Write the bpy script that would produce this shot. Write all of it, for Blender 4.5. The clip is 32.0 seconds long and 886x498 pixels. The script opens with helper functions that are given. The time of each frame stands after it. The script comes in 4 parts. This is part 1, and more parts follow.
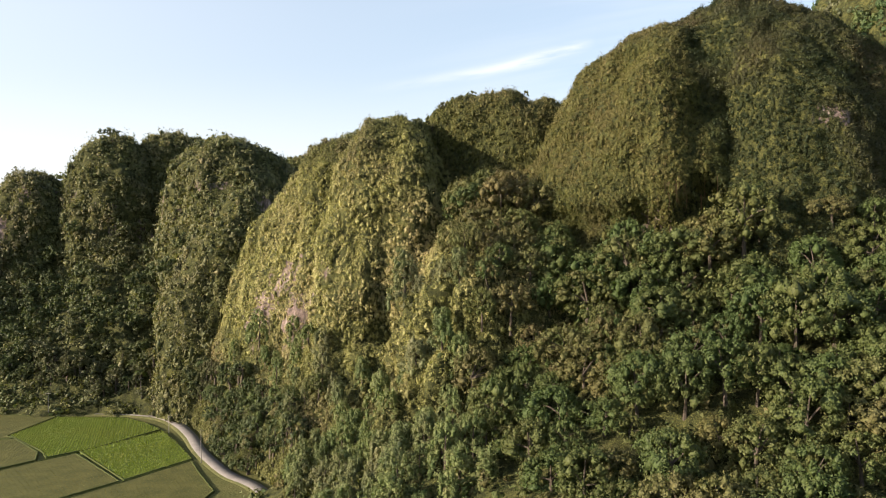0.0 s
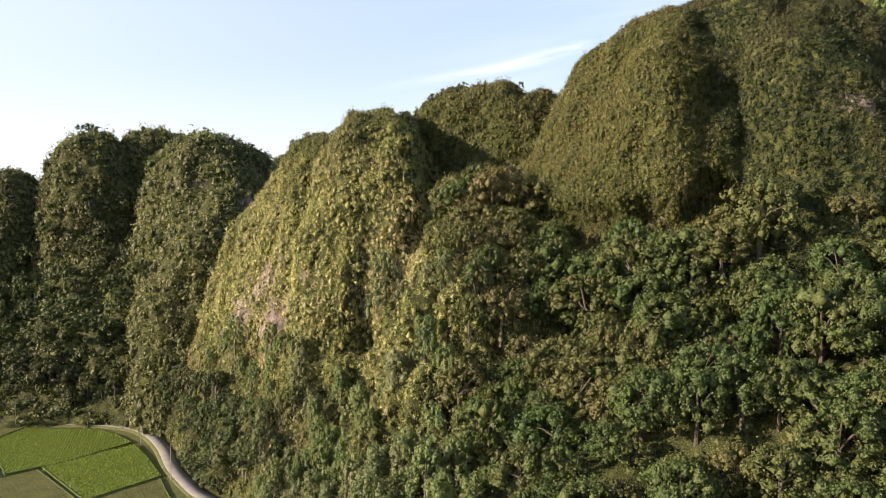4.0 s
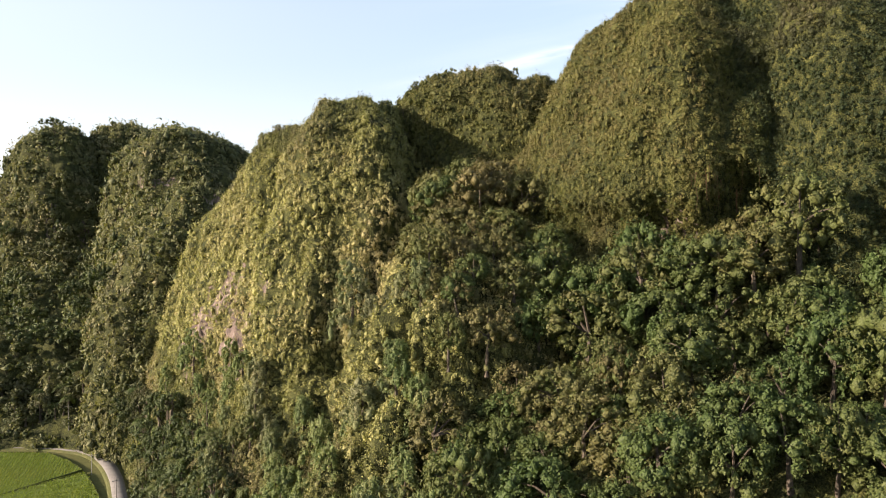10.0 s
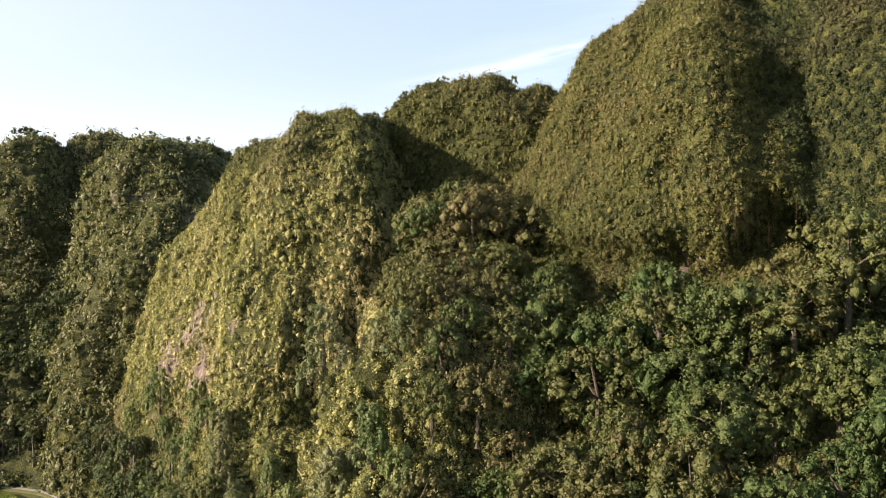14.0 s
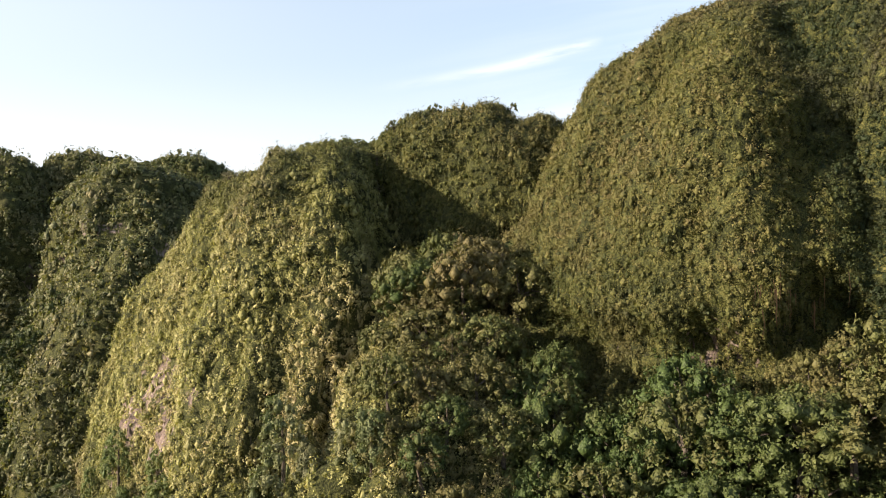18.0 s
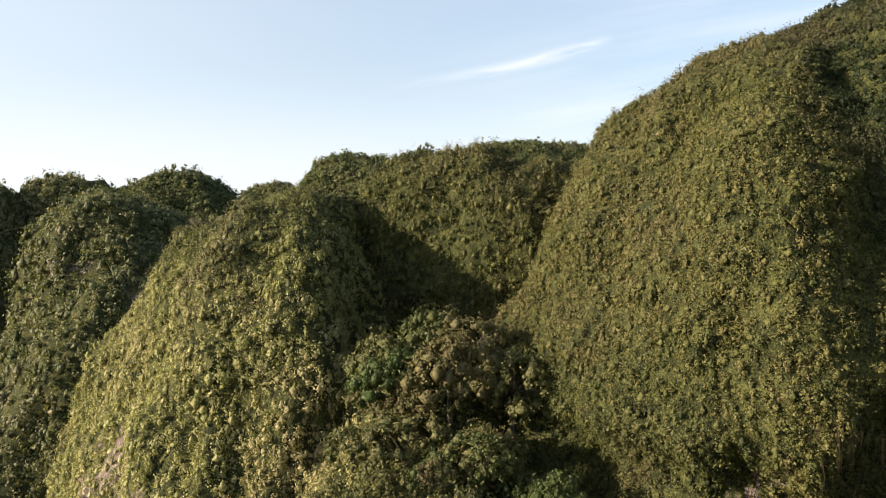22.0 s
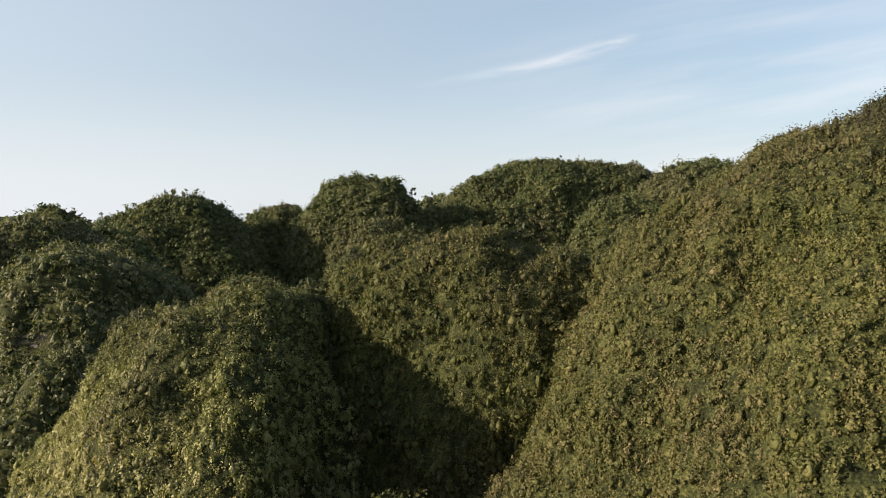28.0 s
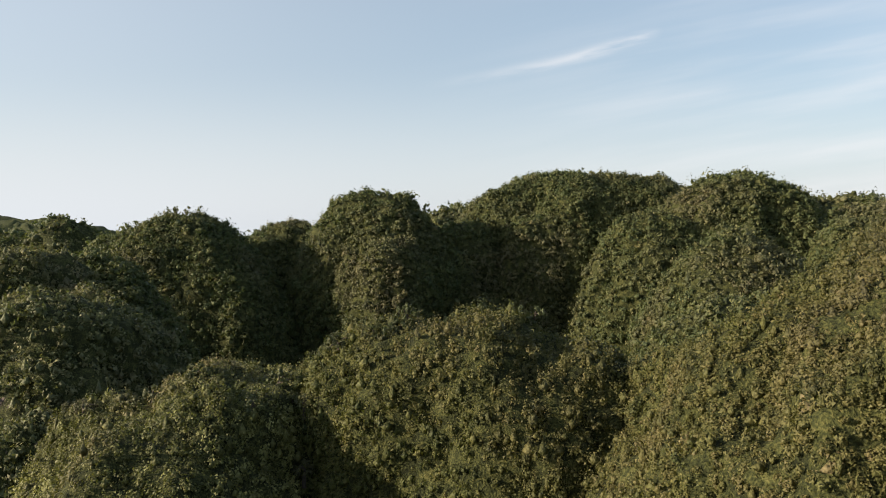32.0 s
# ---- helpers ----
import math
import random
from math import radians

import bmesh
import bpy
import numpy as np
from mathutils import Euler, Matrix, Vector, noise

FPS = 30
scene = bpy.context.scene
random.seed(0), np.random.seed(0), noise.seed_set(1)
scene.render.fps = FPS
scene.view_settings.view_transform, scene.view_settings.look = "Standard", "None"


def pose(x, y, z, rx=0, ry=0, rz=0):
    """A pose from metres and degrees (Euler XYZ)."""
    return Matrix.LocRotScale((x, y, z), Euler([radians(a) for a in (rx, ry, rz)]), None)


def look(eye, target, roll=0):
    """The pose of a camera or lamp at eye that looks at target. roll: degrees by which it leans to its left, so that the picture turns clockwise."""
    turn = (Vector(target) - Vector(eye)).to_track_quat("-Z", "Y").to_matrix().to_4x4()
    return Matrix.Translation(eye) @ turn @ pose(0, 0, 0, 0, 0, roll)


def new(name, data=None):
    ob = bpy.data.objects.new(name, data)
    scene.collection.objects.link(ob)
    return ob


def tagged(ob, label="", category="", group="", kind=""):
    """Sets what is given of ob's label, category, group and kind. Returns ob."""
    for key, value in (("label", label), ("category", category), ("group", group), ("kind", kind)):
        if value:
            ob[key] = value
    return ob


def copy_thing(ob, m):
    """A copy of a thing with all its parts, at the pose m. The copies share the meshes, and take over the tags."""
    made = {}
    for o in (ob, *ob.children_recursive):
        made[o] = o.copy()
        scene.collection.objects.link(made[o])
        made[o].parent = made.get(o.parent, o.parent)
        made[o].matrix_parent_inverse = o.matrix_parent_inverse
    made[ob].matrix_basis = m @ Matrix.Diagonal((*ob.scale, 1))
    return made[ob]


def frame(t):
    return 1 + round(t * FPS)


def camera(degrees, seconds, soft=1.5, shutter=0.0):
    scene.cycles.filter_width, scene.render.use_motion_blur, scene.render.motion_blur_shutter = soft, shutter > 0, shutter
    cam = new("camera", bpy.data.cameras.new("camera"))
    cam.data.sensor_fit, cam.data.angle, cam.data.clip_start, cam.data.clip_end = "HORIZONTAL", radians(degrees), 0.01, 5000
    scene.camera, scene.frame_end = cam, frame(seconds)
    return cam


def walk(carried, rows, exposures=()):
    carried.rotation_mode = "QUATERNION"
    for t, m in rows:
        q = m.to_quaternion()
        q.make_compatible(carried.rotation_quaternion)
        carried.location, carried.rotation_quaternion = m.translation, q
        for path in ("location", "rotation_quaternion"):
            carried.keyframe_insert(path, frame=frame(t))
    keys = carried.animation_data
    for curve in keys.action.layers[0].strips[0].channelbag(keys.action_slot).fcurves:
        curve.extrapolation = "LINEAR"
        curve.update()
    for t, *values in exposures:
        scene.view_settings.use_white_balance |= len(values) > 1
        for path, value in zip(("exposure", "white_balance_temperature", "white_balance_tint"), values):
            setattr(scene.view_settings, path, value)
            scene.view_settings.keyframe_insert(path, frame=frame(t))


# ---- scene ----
cam = camera(61.0, 32.0, soft=1.0)
METRES, EYE, TILT, LEAN, TURN = 120.0, 46.7, -0.7, 0.0, 0.0
ROWS = [
    (0.0, 0.0, 0.0, 0.0, 0.0, 0.0, -0.0),
    (0.5, 0.0026, 0.0116, 0.0002, -0.0, 0.01, -0.01),
    (1.0, 0.005, 0.0228, 0.0007, -0.01, 0.0, 0.01),
    (1.5, 0.0074, 0.0342, 0.0009, -0.01, -0.0, 0.01),
    (2.0, 0.0098, 0.0457, 0.001, -0.01, 0.01, 0.01),
    (2.5, 0.0121, 0.0572, 0.0014, -0.01, 0.02, 0.0),
    (3.0, 0.0144, 0.0687, 0.0018, -0.03, 0.01, -0.0),
    (3.5, 0.0167, 0.0801, 0.0021, -0.03, -0.0, -0.01),
    (5.5, 0.0259, 0.1283, 0.0037, -0.03, -0.0, -0.0),
    (6.0, 0.0281, 0.1401, 0.0039, -0.03, -0.01, 0.01),
    (6.5, 0.0302, 0.1521, 0.0043, -0.04, -0.02, 0.01),
    (7.0, 0.0324, 0.1643, 0.0047, -0.04, -0.02, 0.02),
    (7.5, 0.0346, 0.1766, 0.0049, -0.04, -0.0, 0.02),
    (8.0, 0.0367, 0.1889, 0.0056, -0.05, -0.01, 0.02),
    (8.5, 0.0388, 0.2013, 0.0068, -0.05, -0.02, 0.02),
    (9.0, 0.0409, 0.2141, 0.0085, -0.05, -0.02, 0.01),
    (9.5, 0.043, 0.2269, 0.0105, -0.03, -0.03, 0.0),
    (10.0, 0.0451, 0.24, 0.0127, 0.03, -0.03, 0.01),
    (10.5, 0.0472, 0.2534, 0.0154, 0.08, -0.03, 0.01),
    (11.0, 0.0493, 0.2669, 0.0191, 0.12, -0.04, 0.03),
    (11.5, 0.0513, 0.2805, 0.0234, 0.15, -0.04, 0.04),
    (12.0, 0.0532, 0.2943, 0.0284, 0.16, -0.04, 0.07),
    (12.5, 0.0553, 0.3082, 0.0339, 0.18, -0.03, 0.09),
    (13.0, 0.0574, 0.3219, 0.0401, 0.19, -0.04, 0.1),
    (13.5, 0.0594, 0.3358, 0.0464, 0.2, -0.06, 0.12),
    (14.0, 0.0614, 0.3497, 0.0529, 0.23, -0.07, 0.13),
    (14.5, 0.0636, 0.3638, 0.0595, 0.29, -0.07, 0.14),
    (16.5, 0.0726, 0.4204, 0.0905, 0.47, -0.08, 0.15),
    (17.0, 0.0752, 0.4345, 0.099, 0.56, -0.05, 0.13),
    (17.5, 0.0777, 0.4485, 0.1078, 0.61, -0.06, 0.12),
    (18.0, 0.08, 0.4622, 0.1172, 0.65, -0.1, 0.16),
    (18.5, 0.0826, 0.4762, 0.1259, 0.72, -0.07, 0.13),
    (19.0, 0.0851, 0.4901, 0.1348, 0.78, -0.08, 0.15),
    (19.5, 0.0878, 0.5042, 0.1439, 0.88, -0.1, 0.15),
    (20.0, 0.0905, 0.5184, 0.1529, 1.0, -0.1, 0.14),
    (20.5, 0.0933, 0.5327, 0.1619, 1.09, -0.1, 0.15),
    (21.0, 0.096, 0.5469, 0.1708, 1.17, -0.1, 0.14),
    (21.5, 0.0985, 0.5612, 0.1802, 1.28, -0.15, 0.15),
    (22.0, 0.1015, 0.576, 0.1889, 1.43, -0.17, 0.16),
    (22.5, 0.1045, 0.5908, 0.1978, 1.56, -0.18, 0.16),
    (23.0, 0.1073, 0.6056, 0.2064, 1.69, -0.18, 0.13),
    (23.5, 0.1101, 0.6202, 0.2157, 1.82, -0.22, 0.16),
    (24.0, 0.1129, 0.6349, 0.2246, 1.99, -0.25, 0.17),
    (24.5, 0.1156, 0.6498, 0.2335, 2.14, -0.26, 0.2),
    (25.0, 0.1181, 0.6645, 0.2428, 2.3, -0.26, 0.21),
    (25.5, 0.1206, 0.6793, 0.2522, 2.45, -0.3, 0.24),
    (27.5, 0.1304, 0.7398, 0.2877, 3.15, -0.27, 0.15),
    (28.0, 0.1325, 0.7548, 0.2958, 3.34, -0.25, 0.12),
    (28.5, 0.1342, 0.7712, 0.3048, 3.52, -0.26, 0.11),
    (29.0, 0.1355, 0.7881, 0.314, 3.71, -0.28, 0.11),
    (29.5, 0.1368, 0.8056, 0.3231, 3.91, -0.29, 0.14),
    (30.0, 0.1376, 0.8232, 0.3319, 4.09, -0.3, 0.16),
    (30.5, 0.1383, 0.841, 0.3408, 4.28, -0.31, 0.16),
    (31.0, 0.139, 0.8591, 0.3498, 4.48, -0.34, 0.19),
    (31.5, 0.1396, 0.8774, 0.3588, 4.65, -0.37, 0.23),
    (32.0, 0.1402, 0.8962, 0.3677, 4.84, -0.39, 0.24),
]
walk(cam, [(t, pose(0, 0, EYE, TILT, LEAN, TURN) @ pose(METRES * x, METRES * y, METRES * z, 90 + pitch, roll, yaw)) for t, x, y, z, yaw, pitch, roll in ROWS],
     [(0.0, 1.36, 6650, 14.5), (8.0, 1.48, 6700, 15), (19.0, 1.42, 6700, 14.5), (23.0, 1.2, 6600, 12.5), (28.0, 0.92, 6540, 11.8), (32.0, 0.85, 6520, 11.5)])

# ---- world, sun ----
SUN_AZ, SUN_EL = 251.5, 16.0          # degrees clockwise from +y, and above the horizon
world = bpy.data.worlds.new("sky")
scene.world = world
world.use_nodes = True


def noise_node(N, L, scale, detail=4, vec=None, stretch=None):
    n = N("ShaderNodeTexNoise")
    n.inputs["Scale"].default_value, n.inputs["Detail"].default_value = scale, detail
    if vec is not None:
        if stretch:
            mp = N("ShaderNodeMapping")
            mp.inputs["Scale"].default_value = stretch
            L(vec, mp.inputs[0])
            vec = mp.outputs[0]
        L(vec, n.inputs["Vector"])
    return n


def build_sky():
    nt = world.node_tree
    nt.nodes.clear()
    N, L = nt.nodes.new, nt.links.new
    sky = N("ShaderNodeTexSky")
    sky.sky_type, sky.sun_disc = "NISHITA", False
    sky.sun_elevation, sky.sun_rotation = radians(SUN_EL), radians(SUN_AZ)
    sky.altitude, sky.air_density, sky.dust_density, sky.ozone_density = 100.0, 1.0, 2.2, 1.0
    geo = N("ShaderNodeTexCoord")
    xyz = N("ShaderNodeSeparateXYZ")
    L(geo.outputs["Generated"], xyz.inputs[0])

    def calc(op, a, b=0.0, c=0.0, clamp=False):
        n = N("ShaderNodeMath")
        n.operation, n.use_clamp = op, clamp
        for i, v in enumerate((a, b, c)):
            if isinstance(v, (int, float)):
                n.inputs[i].default_value = v
            else:
                L(v, n.inputs[i])
        return n.outputs[0]

    def smooth(v, lo, hi):
        n = N("ShaderNodeMapRange")
        n.interpolation_type = "SMOOTHSTEP"
        n.inputs["From Min"].default_value, n.inputs["From Max"].default_value = lo, hi
        L(v, n.inputs["Value"])
        return n.outputs[0]

    ahead = calc("MAXIMUM", xyz.outputs[1], 0.02)
    u, v = calc("DIVIDE", xyz.outputs[0], ahead), calc("DIVIDE", xyz.outputs[2], ahead)
    uv = N("ShaderNodeCombineXYZ")
    L(u, uv.inputs[0])
    L(calc("MULTIPLY_ADD", u, -0.16, v), uv.inputs[1])
    fibre = noise_node(N, L, 9.0, 5, uv.outputs[0], (1.0, 7.0, 1.0))
    veil = noise_node(N, L, 2.2, 4, uv.outputs[0], (1.0, 9.0, 1.0))
    # a thin streak of cirrus, and low veils that thicken towards the horizon
    off = calc("SUBTRACT", v, calc("ADD", calc("MULTIPLY_ADD", u, 0.17, 0.215), calc("MULTIPLY", calc("MULTIPLY", u, u), 0.30)))
    wide = calc("MULTIPLY_ADD", calc("SUBTRACT", fibre.outputs["Fac"], 0.5), 0.012, off)
    streak = calc("EXPONENT", calc("MULTIPLY", calc("MULTIPLY", wide, wide), -20000.0))
    streak = calc("MULTIPLY", streak, calc("MULTIPLY", smooth(u, -0.13, 0.17), calc("SUBTRACT", 1.0, smooth(u, 0.172, 0.205))))
    streak = calc("MULTIPLY", streak, smooth(fibre.outputs["Fac"], 0.25, 0.6))
    low = calc("MULTIPLY", smooth(veil.outputs["Fac"], 0.36, 0.74), calc("SUBTRACT", 1.0, smooth(v, 0.16, 0.42)))
    low = calc("MULTIPLY", low, smooth(u, -0.15, 0.45))
    amount = calc("ADD", calc("MULTIPLY", streak, 0.65), calc("MULTIPLY", low, 0.55), clamp=True)
    haze = N("ShaderNodeMix")
    haze.data_type = "RGBA"
    thin = calc("SUBTRACT", 1.0, calc("MULTIPLY", smooth(xyz.outputs[2], 0.25, 0.8), 0.7))
    L(calc("MULTIPLY", thin, HAZE), haze.inputs["Factor"])
    L(sky.outputs[0], haze.inputs["A"])
    haze.inputs["B"].default_value = (*HAZE_COLOUR, 1)
    cloud = N("ShaderNodeMix")
    cloud.data_type = "RGBA"
    L(amount, cloud.inputs["Factor"])
    # the pale band of haze over the horizon, deeper towards the sun
    pale = N("ShaderNodeMix")
    pale.data_type = "RGBA"
    deep = calc("ADD", calc("MULTIPLY", calc("SUBTRACT", 1.0, smooth(v, 0.02, 0.24)), 0.62), calc("MULTIPLY", calc("SUBTRACT", 1.0, smooth(u, -0.75, 0.2)), 0.3), clamp=True)
    L(deep, pale.inputs["Factor"])
    L(haze.outputs["Result"], pale.inputs["A"])
    pale.inputs["B"].default_value = (*PALE_COLOUR, 1)
    L(pale.outputs["Result"], cloud.inputs["A"])
    cloud.inputs["B"].default_value = (*CLOUD_COLOUR, 1)
    bg, out = N("ShaderNodeBackground"), N("ShaderNodeOutputWorld")
    bg.inputs["Strength"].default_value = 0.105
    L(cloud.outputs["Result"], bg.inputs[0])
    L(bg.outputs[0], out.inputs[0])


HAZE, HAZE_COLOUR, CLOUD_COLOUR, PALE_COLOUR = 0.42, (3.0, 3.65, 4.2), (5.0, 5.0, 5.05), (4.25, 4.5, 4.72)
build_sky()
sun = new("sun", bpy.data.lights.new("sun", "SUN"))
sun.data.energy, sun.data.angle, sun.data.color = 5.0, radians(0.6), (1.0, 0.85, 0.68)
a, e = radians(SUN_AZ), radians(SUN_EL)
sun.matrix_world = look((0, 0, 300), (-math.sin(a) * math.cos(e) * 100, -math.cos(a) * math.cos(e) * 100, 300 - 100 * math.sin(e)))


# ---- noise, on arrays ----
def hash3(i, j, k, seed):
    n = (i * 73856093) ^ (j * 19349663) ^ (k * 83492791) ^ (seed * 2654435761)
    n = (n ^ (n >> 13)) * 1274126177 & 0xFFFFFFFF
    n = (n ^ (n >> 16)) * 2246822519 & 0xFFFFFFFF
    return ((n ^ (n >> 15)) & 0xFFFF) / 32767.5 - 1.0


def vnoise(p, seed=0):
    """Smooth value noise, -1 to 1, at the rows of p."""
    f = np.floor(p)
    i = f.astype(np.int64)
    w = p - f
    w = w * w * w * (w * (w * 6 - 15) + 10)
    r = 0.0
    for a in (0, 1):
        for b in (0, 1):
            for c in (0, 1):
                k = (w[:, 0] if a else 1 - w[:, 0]) * (w[:, 1] if b else 1 - w[:, 1]) * (w[:, 2] if c else 1 - w[:, 2])
                r = r + k * hash3(i[:, 0] + a, i[:, 1] + b, i[:, 2] + c, seed)
    return r


def fbm(p, octaves=3, seed=0):
    r, amp, q = 0.0, 1.0, p
    for o in range(octaves):
        r = r + amp * vnoise(q, seed + o)
        q, amp = q * 2.03 + 7.1, amp * 0.5
    return r


# ---- materials ----
def nodes_of(name):
    m = bpy.data.materials.new(name)
    m.use_nodes = True
    nt = m.node_tree
    nt.nodes.clear()
    return m, nt, nt.nodes.new, nt.links.new


def ramp(N, stops):
    r = N("ShaderNodeValToRGB")
    el = r.color_ramp.elements
    while len(el) < len(stops):
        el.new(0.5)
    for s, (pos, col) in zip(el, stops):
        s.position, s.color = pos, (*col, 1)
    return r


def leaf_material(name, stops, dry=(0.20, 0.15, 0.06), dry_amount=0.5, rough=0.55, through_amount=0.22, patch=0.05, spread=0.0, fine=3.2):
    """Foliage: the plant's own tint picks a colour from the ramp, patches of dry growth at a larger scale."""
    m, nt, N, L = nodes_of(name)
    tint = N("ShaderNodeAttribute")
    tint.attribute_name = "tint"
    geo = N("ShaderNodeNewGeometry")
    rnd = N("ShaderNodeObjectInfo")
    add = N("ShaderNodeMath")
    add.operation = "MULTIPLY_ADD"
    L(rnd.outputs["Random"], add.inputs[0])
    add.inputs[1].default_value = spread
    L(tint.outputs["Fac"], add.inputs[2])
    fr = N("ShaderNodeMath")
    fr.operation = "FRACT"
    L(add.outputs[0], fr.inputs[0])
    col = ramp(N, stops)
    L(fr.outputs[0], col.inputs[0])
    big = noise_node(N, L, patch, 5, geo.outputs["Position"])
    lim = ramp(N, [(0.48, (0, 0, 0)), (0.68, (dry_amount,) * 3)])
    L(big.outputs["Fac"], lim.inputs[0])
    mix = N("ShaderNodeMix")
    mix.data_type = "RGBA"
    L(lim.outputs[0], mix.inputs["Factor"])
    L(col.outputs[0], mix.inputs["A"])
    mix.inputs["B"].default_value = (*dry, 1)
    b = N("ShaderNodeBsdfPrincipled")
    b.inputs["Roughness"].default_value = rough
    b.inputs["Specular IOR Level"].default_value = 0.2
    cell = N("ShaderNodeTexVoronoi")
    cell.inputs["Scale"].default_value = fine
    L(geo.outputs["Position"], cell.inputs["Vector"])
    sep = N("ShaderNodeSeparateColor")
    L(cell.outputs["Color"], sep.inputs[0])
    vary = N("ShaderNodeMapRange")
    vary.inputs["To Min"].default_value, vary.inputs["To Max"].default_value = 0.76, 1.24
    L(sep.outputs[0], vary.inputs["Value"])
    tone = N("ShaderNodeVectorMath")
    tone.operation = "SCALE"
    L(mix.outputs["Result"], tone.inputs[0])
    L(vary.outputs[0], tone.inputs["Scale"])
    L(tone.outputs[0], b.inputs["Base Color"])
    bp = N("ShaderNodeBump")
    bp.invert = True
    bp.inputs["Strength"].default_value, bp.inputs["Distance"].default_value = 0.5, 0.9 / fine
    L(cell.outputs["Distance"], bp.inputs["Height"])
    L(bp.outputs[0], b.inputs["Normal"])
    tr = N("ShaderNodeBsdfTranslucent")
    br = N("ShaderNodeMix")
    br.data_type, br.blend_type = "RGBA", "MULTIPLY"
    br.inputs["Factor"].default_value = 1.0
    br.inputs["B"].default_value = (1.25, 1.35, 0.5, 1)
    L(tone.outputs[0], br.inputs["A"])
    L(br.outputs["Result"], tr.inputs[0])
    sh, out = N("ShaderNodeMixShader"), N("ShaderNodeOutputMaterial")
    sh.inputs[0].default_value = through_amount
    L(b.outputs[0], sh.inputs[1])
    L(tr.outputs[0], sh.inputs[2])
    L(sh.outputs[0], out.inputs[0])
    return m


def surface(name, stops, scale=0.5, detail=6, rough=0.9, bump=0.3, bump_scale=None, stretch=None):
    """An earthy or stony surface: noise at two scales through a ramp, with relief."""
    m, nt, N, L = nodes_of(name)
    geo = N("ShaderNodeNewGeometry")
    n1 = noise_node(N, L, scale, detail, geo.outputs["Position"], stretch)
    n2 = noise_node(N, L, scale * 7.3, 4, geo.outputs["Position"], stretch)
    ad = N("ShaderNodeMix")
    ad.data_type = "FLOAT"
    ad.inputs["Factor"].default_value = 0.4
    L(n1.outputs["Fac"], ad.inputs["A"])
    L(n2.outputs["Fac"], ad.inputs["B"])
    col = ramp(N, stops)
    L(ad.outputs["Result"], col.inputs[0])
    b, out = N("ShaderNodeBsdfPrincipled"), N("ShaderNodeOutputMaterial")
    b.inputs["Roughness"].default_value = rough
    b.inputs["Specular IOR Level"].default_value = 0.2
    L(col.outputs[0], b.inputs["Base Color"])
    n3 = noise_node(N, L, bump_scale or scale * 5, 6, geo.outputs["Position"], stretch)
    bp = N("ShaderNodeBump")
    bp.inputs["Strength"].default_value, bp.inputs["Distance"].default_value = bump, 0.3
    L(n3.outputs["Fac"], bp.inputs["Height"])
    L(bp.outputs[0], b.inputs["Normal"])
    L(b.outputs[0], out.inputs[0])
    return m


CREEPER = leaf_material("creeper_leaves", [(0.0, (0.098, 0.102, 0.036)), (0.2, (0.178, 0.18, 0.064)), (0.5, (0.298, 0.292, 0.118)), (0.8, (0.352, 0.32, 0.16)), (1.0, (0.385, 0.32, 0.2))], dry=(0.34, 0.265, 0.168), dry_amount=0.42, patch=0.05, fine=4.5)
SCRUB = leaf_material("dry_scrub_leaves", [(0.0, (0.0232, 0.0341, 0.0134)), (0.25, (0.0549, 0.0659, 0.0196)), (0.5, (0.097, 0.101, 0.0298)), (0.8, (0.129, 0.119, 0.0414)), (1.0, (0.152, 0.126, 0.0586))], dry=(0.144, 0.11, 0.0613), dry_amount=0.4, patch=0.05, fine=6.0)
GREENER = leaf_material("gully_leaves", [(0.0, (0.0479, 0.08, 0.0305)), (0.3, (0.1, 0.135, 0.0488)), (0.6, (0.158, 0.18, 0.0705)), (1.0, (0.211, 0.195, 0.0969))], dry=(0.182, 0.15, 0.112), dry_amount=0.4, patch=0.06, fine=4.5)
# Blue-grey pulled into the tower leaves in place of the haze over them.
TOWER = leaf_material("hazy_tower_leaves", [(0.0, (0.0563, 0.0706, 0.034)), (0.3, (0.103, 0.115, 0.0502)), (0.6, (0.155, 0.152, 0.0696)), (1.0, (0.202, 0.172, 0.0906))], dry=(0.178, 0.141, 0.0933), dry_amount=0.5, patch=0.04, fine=2.4)
FRESH = leaf_material("tree_leaves", [(0.0, (0.0414, 0.066, 0.0198)), (0.3, (0.0515, 0.0792, 0.0234)), (0.55, (0.0718, 0.0871, 0.027)), (0.8, (0.092, 0.0898, 0.0342)), (1.0, (0.106, 0.0898, 0.0414))], dry_amount=0.2, patch=0.045, spread=0.7, fine=5.0)
FARLEAF = leaf_material("far_leaves", [(0.0, (0.0428, 0.0616, 0.0271)), (0.4, (0.0857, 0.103, 0.0394)), (0.75, (0.143, 0.143, 0.0567)), (1.0, (0.19, 0.158, 0.0766))], dry=(0.162, 0.128, 0.0825), dry_amount=0.45, patch=0.03, fine=1.8)
BARK = surface("bark", [(0.3, (0.04, 0.033, 0.026)), (0.6, (0.09, 0.075, 0.058)), (0.8, (0.15, 0.13, 0.105))], scale=3.0, bump=0.5)
FOREST_FLOOR = surface("forest_floor", [(0.3, (0.02, 0.028, 0.01)), (0.5, (0.05, 0.06, 0.02)), (0.75, (0.09, 0.085, 0.035))], scale=0.05, bump=0.5, bump_scale=0.8)


